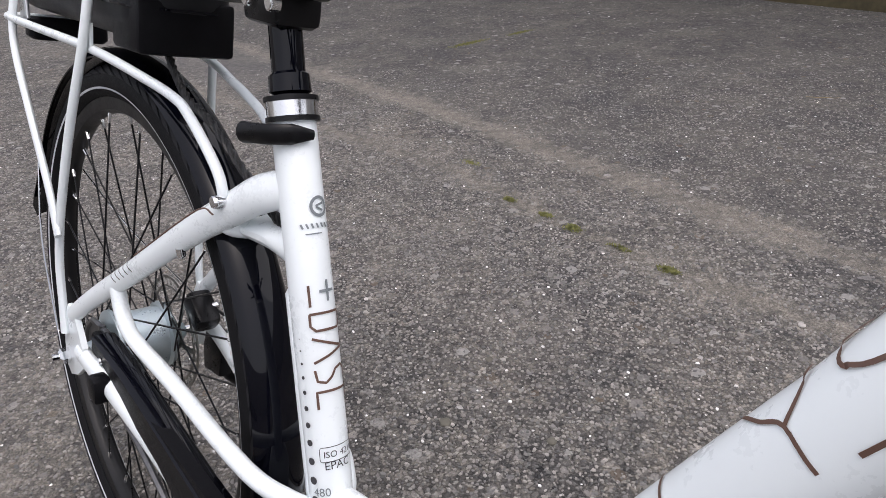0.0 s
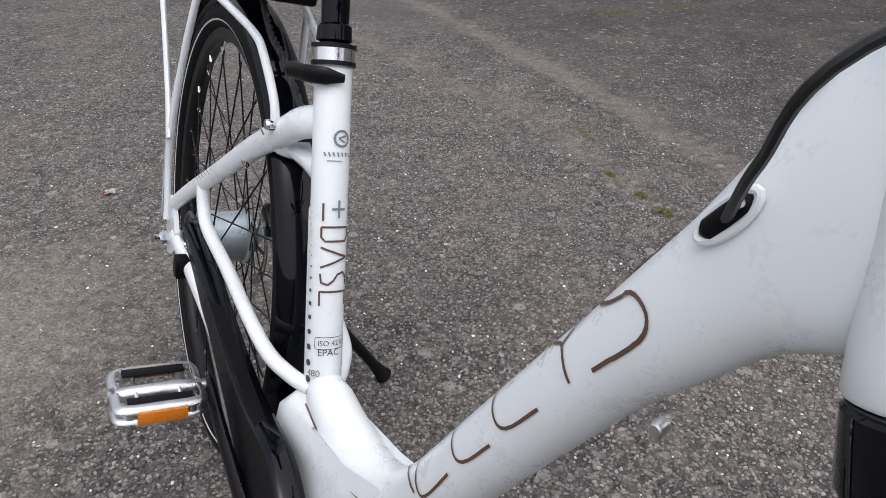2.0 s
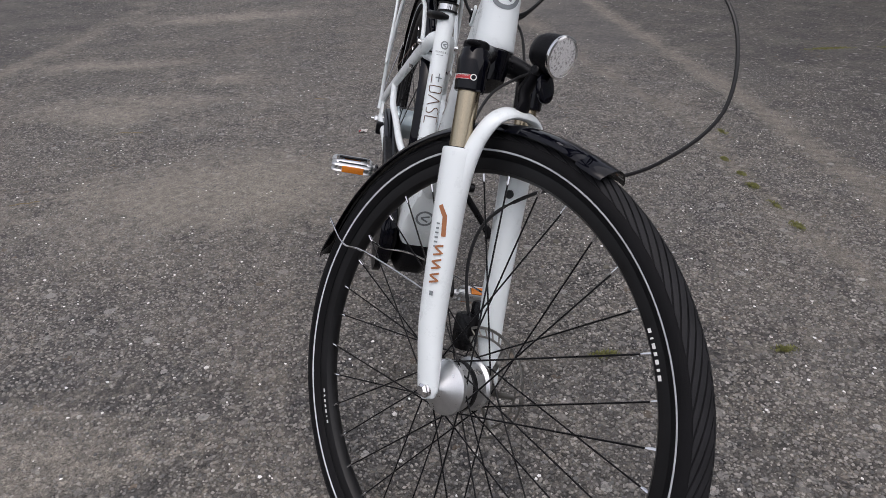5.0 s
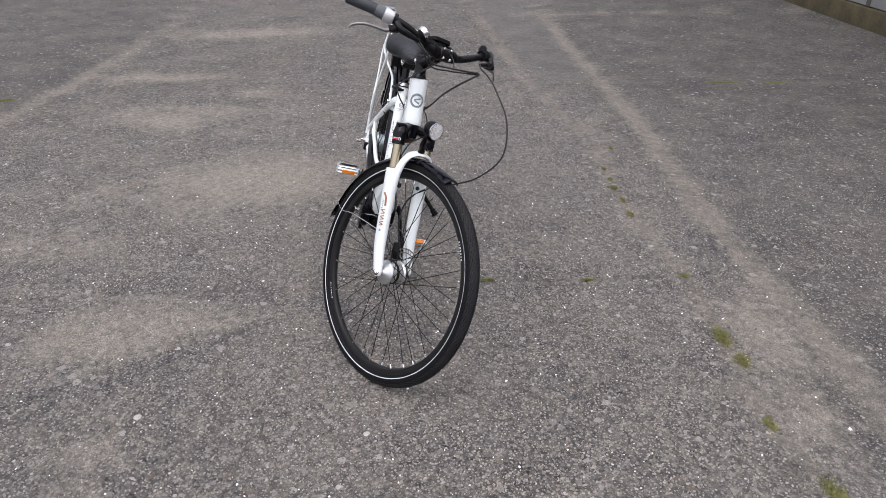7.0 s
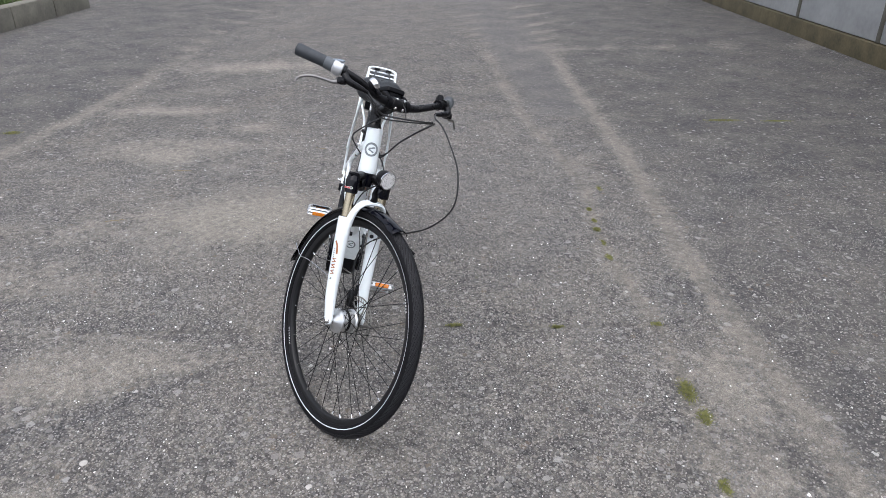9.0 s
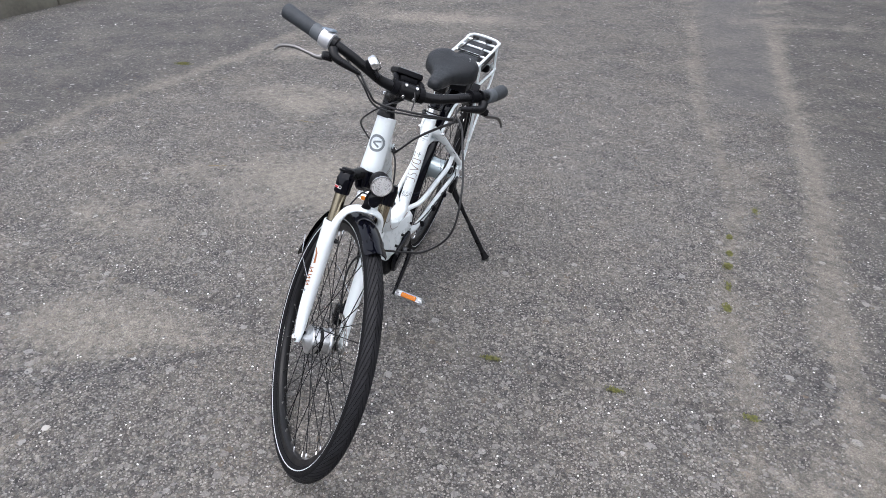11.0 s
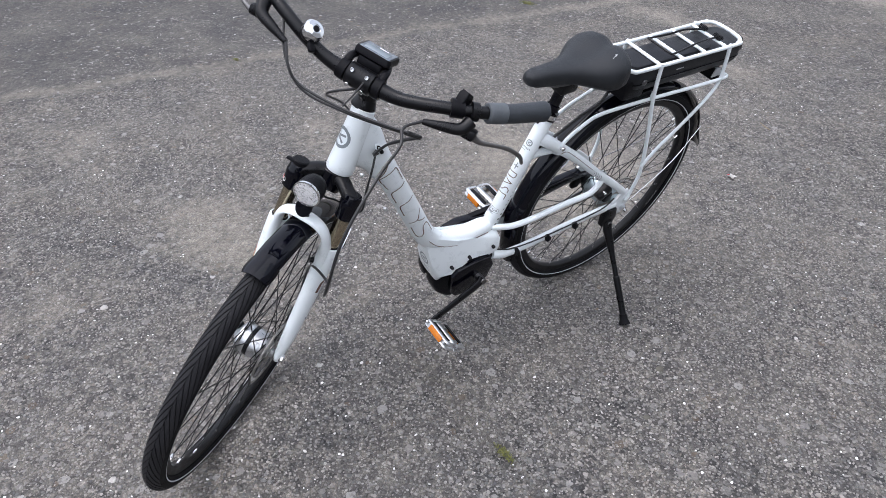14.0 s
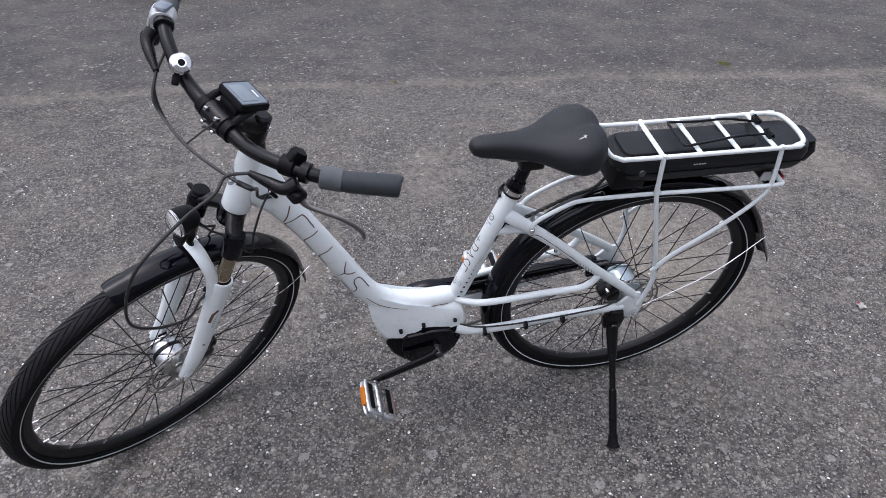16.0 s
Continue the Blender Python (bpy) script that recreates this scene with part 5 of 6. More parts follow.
lens = part("lens", spun([(0.0270, 0.028), (0.0268, 0.033), (0.021, 0.040), (0.012, 0.0445), (0.0001, 0.046), (0.0001, 0.044), (0.012, 0.0425), (0.020, 0.038), (0.0255, 0.031)], 28, axis="X"), LENS, light, "clear headlight lens", STM.inverted() @ LM)
lens.visible_shadow = False
part("bulb", spun([(0.0001, 0.024), (0.003, 0.022), (0.0035, 0.006)], 14, axis="X"), SILVER_PLASTIC, light, m=STM.inverted() @ LM)
part("hinge_bolt", bolt((0.096, -0.006, -0.101), (0.096, -0.016, -0.101), 0.007), BLACK_METAL, light)
refl = slab(bmesh.new(), [(0.012 * math.cos(a), 0.020 * math.sin(a)) for a in (k * math.tau / 20 for k in range(20))], -0.003, 0.003, 0.001)
part("front_reflector", refl, BLACK_GLOSS, light, "dark round front reflector", Matrix.Translation((0.106, 0.0, -0.122)) @ Matrix.Rotation(radians(-8), 4, "Y") @ Matrix.Rotation(radians(90), 4, "Z") @ Matrix.Scale(1.35, 4, (1, 0, 0)))
part("light_wire", tub(curve([(0.086, 0.004, -0.082), (0.072, 0.008, -0.100), (0.046, 0.010, -0.108), (0.02, -0.012, -0.14), (0.012, -0.035, -0.22), (0.010, -0.05, -0.40), (0.034, -0.056, -0.53)], 5), 0.0022, seg=8), CABLE, light, "thin black light wire")

# ---- stem, handlebar and controls ----
CL = V(0.088, 0, 0.146)
stem = part("stem", tub(curve([(0.0, 0, 0.118), (0.02, 0, 0.122), (0.05, 0, 0.132), (0.072, 0, 0.141)], 4), lerp_list([(0.019, 0.019), (0.017, 0.016), (0.015, 0.015), (0.018, 0.020)], 13), seg=18), BLACK_METAL, bicycle, "black adjustable handlebar stem", STM)
part("steerer_clamp", tub([(0, 0, 0.068), (0, 0, 0.070), (0, 0, 0.085), (0, 0, 0.087), (0, 0, 0.104), (0, 0, 0.138), (0, 0, 0.142)], [0.0245, 0.0245, 0.0195, 0.018, 0.0185, 0.0185, 0.013], seg=26, ref=(1, 0, 0)), BLACK_METAL, stem)
part("bar_clamp", tub([CL + V(0, -0.025, 0), CL + V(0, -0.023, 0), CL + V(0, 0.023, 0), CL + V(0, 0.025, 0)], [0.018, 0.0205, 0.0205, 0.018], seg=22, ref=(1, 0, 0)), BLACK_METAL, stem)
for y in (-0.014, 0.014):
    for z in (-0.012, 0.012):
        part("bolt", bolt(CL + V(0.012, y, z), CL + V(0.0225, y, z * 1.15), 0.0042), CHROME, stem, "steel stem bolt")
for s in (1, -1):
    part("bolt", bolt((-0.006, s * 0.016, 0.122), (-0.006, s * 0.0235, 0.122), 0.006), CHROME, stem, "steel hinge bolt")
BAR = [(0.088, 0, 0.146), (0.089, 0.04, 0.146), (0.092, 0.075, 0.151), (0.095, 0.11, 0.163), (0.092, 0.15, 0.178), (0.082, 0.185, 0.189), (0.063, 0.218, 0.199), (0.036, 0.250, 0.209), (-0.006, 0.286, 0.222)]
half = curve(BAR, 4)
bar = part("handlebar", tub([V(p.x, -p.y, p.z) for p in half[:0:-1]] + half, lerp_list([0.0112, 0.0112, 0.0112, 0.0118, 0.0158, 0.0118, 0.0112, 0.0112, 0.0112], 2 * len(half) - 1), seg=18, ref=(0, 0, 1)), BLACK_METAL, bicycle, "black swept-back handlebar", STM)
for s in (1, -1):
    g = [V(0.065, s * 0.2155, 0.198), V(0.057, s * 0.226, 0.2015), V(0.036, s * 0.250, 0.209), V(0.000, s * 0.281, 0.2205), V(-0.016, s * 0.2945, 0.2255), V(-0.018, s * 0.2965, 0.226)]
    gr = part("grip", tub(curve(g, 3), lerp_list([0.0155, 0.0165, 0.0168, 0.0178, 0.0182, 0.014], 16), seg=20, ref=(0, 0, 1)), GRIP, bar, "dark grey rubber grip")
    part("grip_band", tub([g[0].lerp(g[2], -0.05), g[0].lerp(g[2], 0.0), g[0].lerp(g[2], 0.65), g[0].lerp(g[2], 0.70)], [0.0160, 0.0178, 0.0182, 0.016], seg=20, ref=(0, 0, 1)), GRIP_GREY, bar, "lighter grey grip band")
    # brake lever
    cl0 = V(0.078, s * 0.195, 0.1925)
    d = V(-0.45, s * 0.86, 0.22).normalized()
    part("lever_clamp", tub([cl0 - d * 0.007, cl0 - d * 0.006, cl0 + d * 0.006, cl0 + d * 0.007], [0.014, 0.0165, 0.0165, 0.014], seg=20, ref=(0, 0, 1)), BLACK_METAL, bar)
    body = curve([cl0 + V(0.016, s * 0.004, -0.012), cl0 + V(0.028, s * -0.004, -0.028), cl0 + V(0.036, s * -0.03, -0.036), cl0 + V(0.044, s * -0.064, -0.044)], 5)
    lv = part("brake_lever", tub(body, lerp_list([(0.012, 0.010), (0.011, 0.010), (0.009, 0.009), (0.005, 0.005)], len(body)), seg=14, ref=(0, 0, 1)), BLACK_METAL, bar, "black brake lever body")
    part("lever_joint", boxed(cl0 + V(0.014, s * 0.010, -0.032), (0.026, 0.026, 0.020), 0.006), BLACK_METAL, bar)
    blade = curve([cl0 + V(0.012, s * 0.014, -0.034), cl0 + V(0.006, s * 0.030, -0.040), cl0 + V(-0.006, s * 0.050, -0.038), cl0 + V(-0.026, s * 0.078, -0.036), cl0 + V(-0.046, s * 0.102, -0.044), cl0 + V(-0.052, s * 0.112, -0.056)], 5)
    part("lever_blade", tub(blade, lerp_list([(0.004, 0.008), (0.0032, 0.005), (0.003, 0.004), (0.003, 0.0042), (0.003, 0.004), (0.0026, 0.003)], len(blade)), seg=12, ref=(0, 0, 1)), LEVER, bar, "bare alloy brake lever blade")
# twist shifter on the right, button unit on the left
sd = V(-0.55, -0.80, 0.22).normalized()
s0 = V(0.072, -0.208, 0.1955)
part("shifter", tub([s0 - sd * 0.012, s0 - sd * 0.010, s0 + sd * 0.004, s0 + sd * 0.016, s0 + sd * 0.018], [0.016, 0.0195, 0.0225, 0.0205, 0.016], seg=22, ref=(0, 0, 1)), SILVER_PLASTIC, bar, "silver twist gear shifter")
part("shifter_window", box_loft([(0.019, -0.012, 0.012, 0.0165, 0.006), (0.0225, -0.011, 0.011, 0.015, 0.006), (0.0245, -0.008, 0.008, 0.011, 0.004)]), LCD, bar, "dark gear display window",
     Matrix.Translation(s0 + sd * 0.002) @ Matrix.Rotation(radians(-55), 4, "Z") @ Matrix.Rotation(radians(10), 4, "Y"))
u0 = V(0.087, 0.168, 0.186)
part("remote", box_loft([(0.006, -0.011, 0.011, 0.009, 0.004), (0.024, -0.013, 0.013, 0.010, 0.004), (0.031, -0.010, 0.010, 0.008, 0.003)]), BLACK_PLASTIC, bar, "black button remote", Matrix.Translation(u0) @ Matrix.Rotation(radians(-20), 4, "Z") @ Matrix.Rotation(radians(-20), 4, "Y"))
part("remote_clamp", tub([u0 + V(0.004, -0.010, -0.003), u0 + V(-0.004, 0.010, 0.003)], 0.0165, seg=18, ref=(0, 0, 1)), BLACK_PLASTIC, bar)
# bell
bc = V(0.101, -0.103, 0.178)
BM_ = Matrix.Translation(bc) @ V(0.36, 0.55, 0.75).to_track_quat("Z", "Y").to_matrix().to_4x4()
bell = part("bell", spun([(0.0165, -0.004), (0.0185, -0.002), (0.0188, 0.006), (0.0182, 0.010), (0.0150, 0.0135), (0.0080, 0.0150), (0.0078, 0.0142), (0.0001, 0.0142)], 32, axis="Z"), CHROME, bar, "chrome bicycle bell", BM_)
part("bell_base", spun([(0.010, -0.018), (0.015, -0.012), (0.0165, -0.003)], 24, axis="Z"), BLACK_PLASTIC, bar, m=BM_)
part("bell_button", spun([(0.0055, 0.0142), (0.0055, 0.0155), (0.0001, 0.0162)], 18, axis="Z"), BLACK_PLASTIC, bar, m=BM_)
part("bell_striker", boxed((-0.004, -0.026, -0.002), (0.012, 0.018, 0.009), 0.003), BLACK_PLASTIC, bar, m=BM_)
# display
DM = Matrix.Translation((0.050, 0.0, 0.184)) @ Matrix.Rotation(radians(-3), 4, "Y")
disp = part("display", box_loft([(-0.009, -0.022, 0.022, 0.028, 0.006), (-0.004, -0.030, 0.030, 0.034, 0.008), (0.003, -0.030, 0.030, 0.034, 0.008), (0.0075, -0.028, 0.028, 0.032, 0.007)]), BLACK_PLASTIC, bar, "black handlebar computer with a grey screen", DM)
part("screen", box_loft([(0.0070, -0.026, 0.026, 0.029, 0.003), (0.0082, -0.025, 0.025, 0.028, 0.003)]), LCD, bar, "grey-blue display screen", DM)
part("screen_area", boxed((0.006, 0, 0.0084), (0.028, 0.044, 0.0008), 0.0003), mat("lcd_grey", (0.20, 0.24, 0.27), 0.25, vary=0.1, scale=60), bar, m=DM)
part("screen_words", boxed((-0.016, 0.004, 0.0084), (0.003, 0.018, 0.0006), 0.0002), WHITE_PRINT, bar, m=DM)
part("display_mount", boxed((0.056, 0, 0.170), (0.046, 0.046, 0.018), 0.005), BLACK_PLASTIC, bar)
for s in (1, -1):
    arm = curve([(0.090, s * 0.034, 0.150), (0.086, s * 0.034, 0.164), (0.074, s * 0.033, 0.172), (0.056, s * 0.028, 0.174)], 4)
    part("display_arm", tub(arm, [(0.006, 0.007)] * 13, seg=10), BLACK_PLASTIC, bar)
    part("display_clamp", tub([(0.089, s * 0.027, 0.146), (0.089, s * 0.041, 0.147)], 0.0185, seg=20, ref=(0, 0, 1)), BLACK_PLASTIC, bar)

# ---- cables, in the bicycle's coordinates ----
def hose(pts, r=0.0025, label="thin black cable"):
    return part("cable", tub(curve(pts, 7), r, seg=8, ref=(0.2, 0.3, 0.9)), CABLE, bicycle, label)


hose([st(0.122, 0.131, 0.149), st(0.148, 0.112, 0.132), st(0.172, 0.124, 0.112), st(0.217, 0.122, 0.070), st(0.280, 0.125, -0.018), st(0.281, 0.135, -0.119), st(0.214, 0.124, -0.191), st(0.133, 0.108, -0.227), st(0.069, 0.060, -0.257),
      st(0.014, 0.034, -0.307), st(-0.005, 0.034, -0.381), st(0.008, 0.048, -0.47)], 0.0027, "front brake hose in a wide loop")
hose([st(0.122, -0.131, 0.149), st(0.138, -0.105, 0.118), st(0.135, -0.076, 0.100), st(0.142, -0.001, 0.104), st(0.136, 0.07, 0.113), st(0.122, 0.132, 0.121), st(0.108, 0.136, 0.116), st(0.075, 0.110, 0.085), st(0.04, 0.080, 0.045), settle(V(0.862, 0.052, 0.822)), settle(V(0.833, 0.027, 0.806))], 0.0027, "rear brake hose to the frame")
hose([st(0.085, -0.165, 0.175), st(0.128, -0.122, 0.130), st(0.128, -0.076, 0.092), st(0.134, 0.0, 0.097), st(0.130, 0.07, 0.108), st(0.118, 0.130, 0.117), st(0.104, 0.132, 0.110), st(0.070, 0.106, 0.078), st(0.036, 0.076, 0.038), settle(V(0.858, 0.048, 0.814)), settle(V(0.828, 0.027, 0.797))], 0.0023, "gear cable to the frame")
hose([st(0.07, 0.02, 0.135), st(0.085, -0.03, 0.105), st(0.055, -0.055, 0.075), settle(V(0.872, -0.056, 0.868)), settle(V(0.842, -0.042, 0.824)), settle(V(0.823, -0.0215, 0.794))], 0.0023, "display cable to the frame")
hose([settle(V(0.838, 0.029, 0.812)), settle(V(0.862, 0.052, 0.79)), settle(V(0.885, 0.065, 0.745)), settle(V(0.90, 0.070, 0.70)), st(0.035, 0.034, -0.116), st(0.058, 0.016, -0.108), st(0.086, 0.004, -0.080)], 0.0022, "light cable from the frame")
hose([st(0.10, 0.012, 0.155), st(0.126, 0.010, 0.132), st(0.142, 0.004, 0.108)], 0.0016)
part("cable_sleeve", tub([st(0.128, 0.118, 0.120), st(0.112, 0.138, 0.118)], 0.0046, seg=10, ref=(0.2, 0.3, 0.9)), CABLE, bicycle)

# ---- prints on the frame ----
HR = 0.0268
hp = on_tube(head_at(0.07), head_at(-0.08), HR, (1, 0, 0))


def roundel(place, u, v, r, w, name, parent):
    bm = ribbon(bmesh.new(), arc(u, v, r, 0, 350, 35), w, place, closed=True)
    k = r / 0.021
    ribbon(bm, [(u + 0.010 * k, v - 0.001 * k), (u - 0.002 * k, v - 0.005 * k), (u - 0.012 * k, v - 0.008 * k)], 0.005 * k, place)
    ribbon(bm, [(u + 0.0095 * k, v + 0.000 * k), (u - 0.001 * k, v + 0.006 * k), (u - 0.009 * k, v + 0.010 * k)], 0.005 * k, place)
    return part(name, bm, GREY_DECAL, parent, "grey ring and wedge print", smooth=0)


roundel(hp, 0, 0.068, 0.0185, 0.0062, "roundel", bike_frame)
seat = on_tube(ST_TOP + st_dir * 0.017, ST_LOW, 0.0187, (1.0, 0.04, 0))
roundel(seat, -0.003, 0.088, 0.0075, 0.0025, "roundel", bike_frame)
bm = bmesh.new()
for k in range(7):
    ribbon(bm, [(0.014 - 0.0042 * k, 0.1015), (0.0125 - 0.0042 * k, 0.1055)], 0.0016, seat)
ribbon(bm, [(0.011, 0.110), (0.004, 0.110), (-0.003, 0.110)], 0.001, seat)
part("small_print", bm, GREY_DECAL, bike_frame, "small grey print", smooth=0)
bm = ribbon(bmesh.new(), [(0.005, 0.158), (-0.002, 0.158), (-0.009, 0.158)], 0.0024, seat)
ribbon(bm, [(-0.002, 0.149), (-0.002, 0.167)], 0.0024, seat, 0.0009)
part("plus_sign", bm, GREY_DECAL, bike_frame, "grey plus sign", smooth=0)
for u in (0.0255, -0.0295):
    for k in range(12):
        r = 0.0005 + 0.00033 * k
        part("dot", patch(bmesh.new(), arc(u, 0.195 + 0.0095 * k + 0.0004 * k * k, r, 0, 330, 11), seat, 0.0009), DARK_DECAL, bike_frame, smooth=0)
w = 0.0021
for lines in ([[(0.010, 0.152), (0.010, 0.170)]],
              [[(0.011, 0.176), (0.004, 0.176), (-0.003, 0.176), (-0.0105, 0.176), (-0.011, 0.184), (-0.008, 0.190), (0.0, 0.190), (0.008, 0.190), (0.011, 0.186), (0.011, 0.176)]],
              [[(0.011, 0.196), (0.003, 0.200), (-0.004, 0.2035), (-0.011, 0.206), (-0.004, 0.2085), (0.003, 0.212), (0.011, 0.216)]],
              [[(0.011, 0.222), (0.010, 0.231), (0.005, 0.233), (0.001, 0.229), (-0.002, 0.223), (-0.007, 0.221), (-0.011, 0.226), (-0.011, 0.234)]],
              [[(-0.011, 0.254), (-0.011, 0.240), (-0.004, 0.240), (0.004, 0.240), (0.011, 0.240), (0.011, 0.254)]]):
    for ln in lines:
        part("line_print", ribbon(bmesh.new(), [(1.33 * a, b) for a, b in ln], w, seat), BROWN, bike_frame, "thin brown line print", smooth=0)
flip = lambda place: (lambda u, v: place(-u, -v))
rf = flip(seat)
part("standard_print", lettering("ISO 4210", 0.0075, rf, -0.0145, -0.294), DARK_DECAL, bike_frame, smooth=0)
part("standard_print", lettering("EPAC", 0.0095, rf, -0.0145, -0.304), DARK_DECAL, bike_frame, smooth=0)
part("standard_print", lettering("480", 0.010, rf, -0.026, -0.326), GREY_DECAL, bike_frame, smooth=0)
box = [(-0.0175, -0.296), (-0.0175, -0.287), (-0.016, -0.2855), (0.0, -0.2855), (0.0165, -0.2855), (0.018, -0.287), (0.018, -0.296), (0.0165, -0.2975), (0.0, -0.2975), (-0.016, -0.2975)]
part("standard_print", ribbon(bmesh.new(), box, 0.0006, rf, closed=True), DARK_DECAL, bike_frame, smooth=0)
# thin line prints along the main tube
def on_main(side, start):
    """A print surface on one flank of the bent main tube: v along it from a point, u across it, upwards."""
    radii = lerp_list(MAIN_R, len(main_path))
    run = [0.0]
    for p, q in zip(main_path[:-1], main_path[1:]):
        run.append(run[-1] + (q - p).length)
    v0 = min(range(len(main_path)), key=lambda i: (main_path[i] - Vector(start)).length)

    def place(u, v):
        d = max(0.0, min(run[-1] - 1e-4, run[v0] + v))
        i = max(k for k in range(len(run) - 1) if run[k] <= d)
        f = (d - run[i]) / (run[i + 1] - run[i])
        p, t = main_path[i].lerp(main_path[i + 1], f), (main_path[i + 1] - main_path[i]).normalized()
        ra, rb = radii[i]
        up = V(-t.z, 0, t.x) if -t.z * 0 + t.x > 0 or t.z > 0 else V(t.z, 0, -t.x)
        a = u / rb
        n = V(0, side, 0) * (math.cos(a) / rb) + up * (math.sin(a) / ra)
        return p + V(0, side, 0) * (rb * math.cos(a)) + up * (ra * math.sin(a)), n.normalized()

    return place


for s in (1, -1):
    tp = on_main(s, (0.820, 0, 0.758))

    def strokes(lines, width=0.0024):
        bm = bmesh.new()
        for ln in lines:
            fine = [tuple(p)[:2] for p in curve([(a, 1.34 * b - (0.007 if s > 0 else -0.007), 0) for a, b in ln], 4)]
            ribbon(bm, fine, width if s > 0 else 0.0020, tp, 0.0007)
        part("line_print", bm, BROWN, bike_frame, "thin brown line print", smooth=0)

    L = 0.036
    if s > 0:
        order, turnup = (lambda v: v), 1
    else:
        order, turnup = (lambda v: 0.222 - v), 1

    def glyph(lines):
        strokes([[(turnup * a + (0.015 if s < 0 else 0.0), order(b)) for a, b in ln] for ln in lines])

    glyph([[(0.014, 0.0), (0.000, 0.012), (-0.014, 0.020)]])
    glyph([[(-0.018, 0.022 + L), (-0.020, 0.030), (-0.012, 0.024), (0.012, 0.024), (0.020, 0.030), (0.019, 0.022 + L)]])
    for k in (0, 1):
        glyph([[(0.020, 0.066 + k * 0.042), (-0.006, 0.067 + k * 0.042), (-0.018, 0.074 + k * 0.042), (-0.020, 0.100 + k * 0.042)]])
    glyph([[(0.019, 0.150), (0.008, 0.158), (0.0, 0.166), (-0.019, 0.166)], [(0.0, 0.166), (0.008, 0.174), (0.019, 0.180)]])
    glyph([[(-0.020, 0.180), (-0.020, 0.206), (-0.013, 0.214), (-0.002, 0.209), (0.002, 0.196), (0.009, 0.190), (0.019, 0.196), (0.020, 0.224)]])
    low = curve([(0.662, s * 0.0246, 0.478), (0.630, s * 0.0250, 0.448), (0.58, s * 0.0262, 0.428), (0.53, s * 0.0268, 0.424), (0.47, s * 0.0262, 0.428)], 5)
    part("pin_stripe", tub(low, 0.0009, seg=6), BROWN, bike_frame, "thin brown pin stripe")
    stripe = curve([(0.312, s * 0.0500, 0.650), (0.292, s * 0.0500, 0.648), (0.262, s * 0.0560, 0.626), (0.19, s * 0.0715, 0.566)], 5)
    part("pin_stripe", tub(stripe, 0.0008, seg=6), BROWN, bike_frame, "thin brown pin stripe")
    sp = on_tube((0.19, s * 0.062, 0.557), (0.10, s * 0.080, 0.483), 0.0094, (0, s, 0.1))
    bm = bmesh.new()
    for k in range(5):
        v = 0.006 + 0.0095 * k
        ribbon(bm, [(-0.006, v), (0.0, v + 0.003), (0.006, v)], 0.0015, sp, 0.0035)
        ribbon(bm, [(0.006, v), (0.006, v + 0.007)], 0.0015, sp, 0.0035)
    part("stay_print", bm, DARK_DECAL, bike_frame, "small dark print on the stay", smooth=0)
    part("stay_boss", bolt((0.235, s * 0.045, 0.588), (0.235, s * 0.043, 0.578), 0.0045), CHROME, bike_frame)
nose = on_plane((0.6475, 0, 0.392), (0, -1, 0), (-0.22, 0, -0.97))
roundel(nose, 0, 0, 0.016, 0.0045, "roundel", bike_frame)


def settle_parts(ob):
    """Lay the parts that are built in the bicycle's own coordinates where the settled frame holds them."""
    for piece in ob.children:
        if piece.name.split(".")[0] == "cable" or piece.name.split(".")[0] == "cable_sleeve":
            continue
        if piece.name.split(".")[0] == "pedal":
            piece.matrix_basis.translation = settle(piece.matrix_basis.translation)
        elif piece.matrix_basis == Matrix.Identity(4):
            for v in piece.data.vertices:
                v.co = settle(v.co)
            settle_parts(piece)


settle_parts(bicycle)


# ---- the yard round the bicycle ----
def in_view(x, y):
    return -4.8 < x < 2.7 and -3.3 < y < 5.2


PEBBLE = bpy.data.materials.new("pebbles")
PEBBLE.use_nodes = True
pn, pl = PEBBLE.node_tree.nodes, PEBBLE.node_tree.links
geo, tone = pn.new("ShaderNodeNewGeometry"), pn.new("ShaderNodeValToRGB")
for e, (at, c) in zip([tone.color_ramp.elements[0], tone.color_ramp.elements[1]] + [tone.color_ramp.elements.new(0.5) for _ in range(3)],
                      ((0.0, (0.10, 0.10, 0.102)), (1.0, (0.52, 0.50, 0.48)), (0.4, (0.205, 0.197, 0.187)), (0.85, (0.295, 0.279, 0.257)), (0.985, (0.38, 0.36, 0.338)))):
    e.position, e.color = at, (*c, 1)
pl.new(geo.outputs["Random Per Island"], tone.inputs[0])
where, drift, tint, both = pn.new("ShaderNodeTexCoord"), pn.new("ShaderNodeTexNoise"), pn.new("ShaderNodeValToRGB"), pn.new("ShaderNodeMix")
drift.inputs["Scale"].default_value, drift.inputs["Detail"].default_value, drift.inputs["Roughness"].default_value = 2.6, 9, 0.68
pl.new(where.outputs["Object"], drift.inputs["Vector"])
for e, (at, c) in zip([tint.color_ramp.elements[0], tint.color_ramp.elements[1], tint.color_ramp.elements.new(0.5)], ((0.3, (0.88, 0.90, 0.93)), (0.7, (1.35, 1.27, 1.17)), (0.5, (1.04, 1.03, 1.01)))):
    e.position, e.color = at, (*c, 1)
pl.new(drift.outputs[0], tint.inputs[0])
both.data_type, both.blend_type = "RGBA", "MULTIPLY"
both.inputs[0].default_value = 1.0
pl.new(tone.outputs[0], both.inputs[6])
pl.new(tint.outputs[0], both.inputs[7])
pl.new(both.outputs[2], pn["Principled BSDF"].inputs["Base Color"])
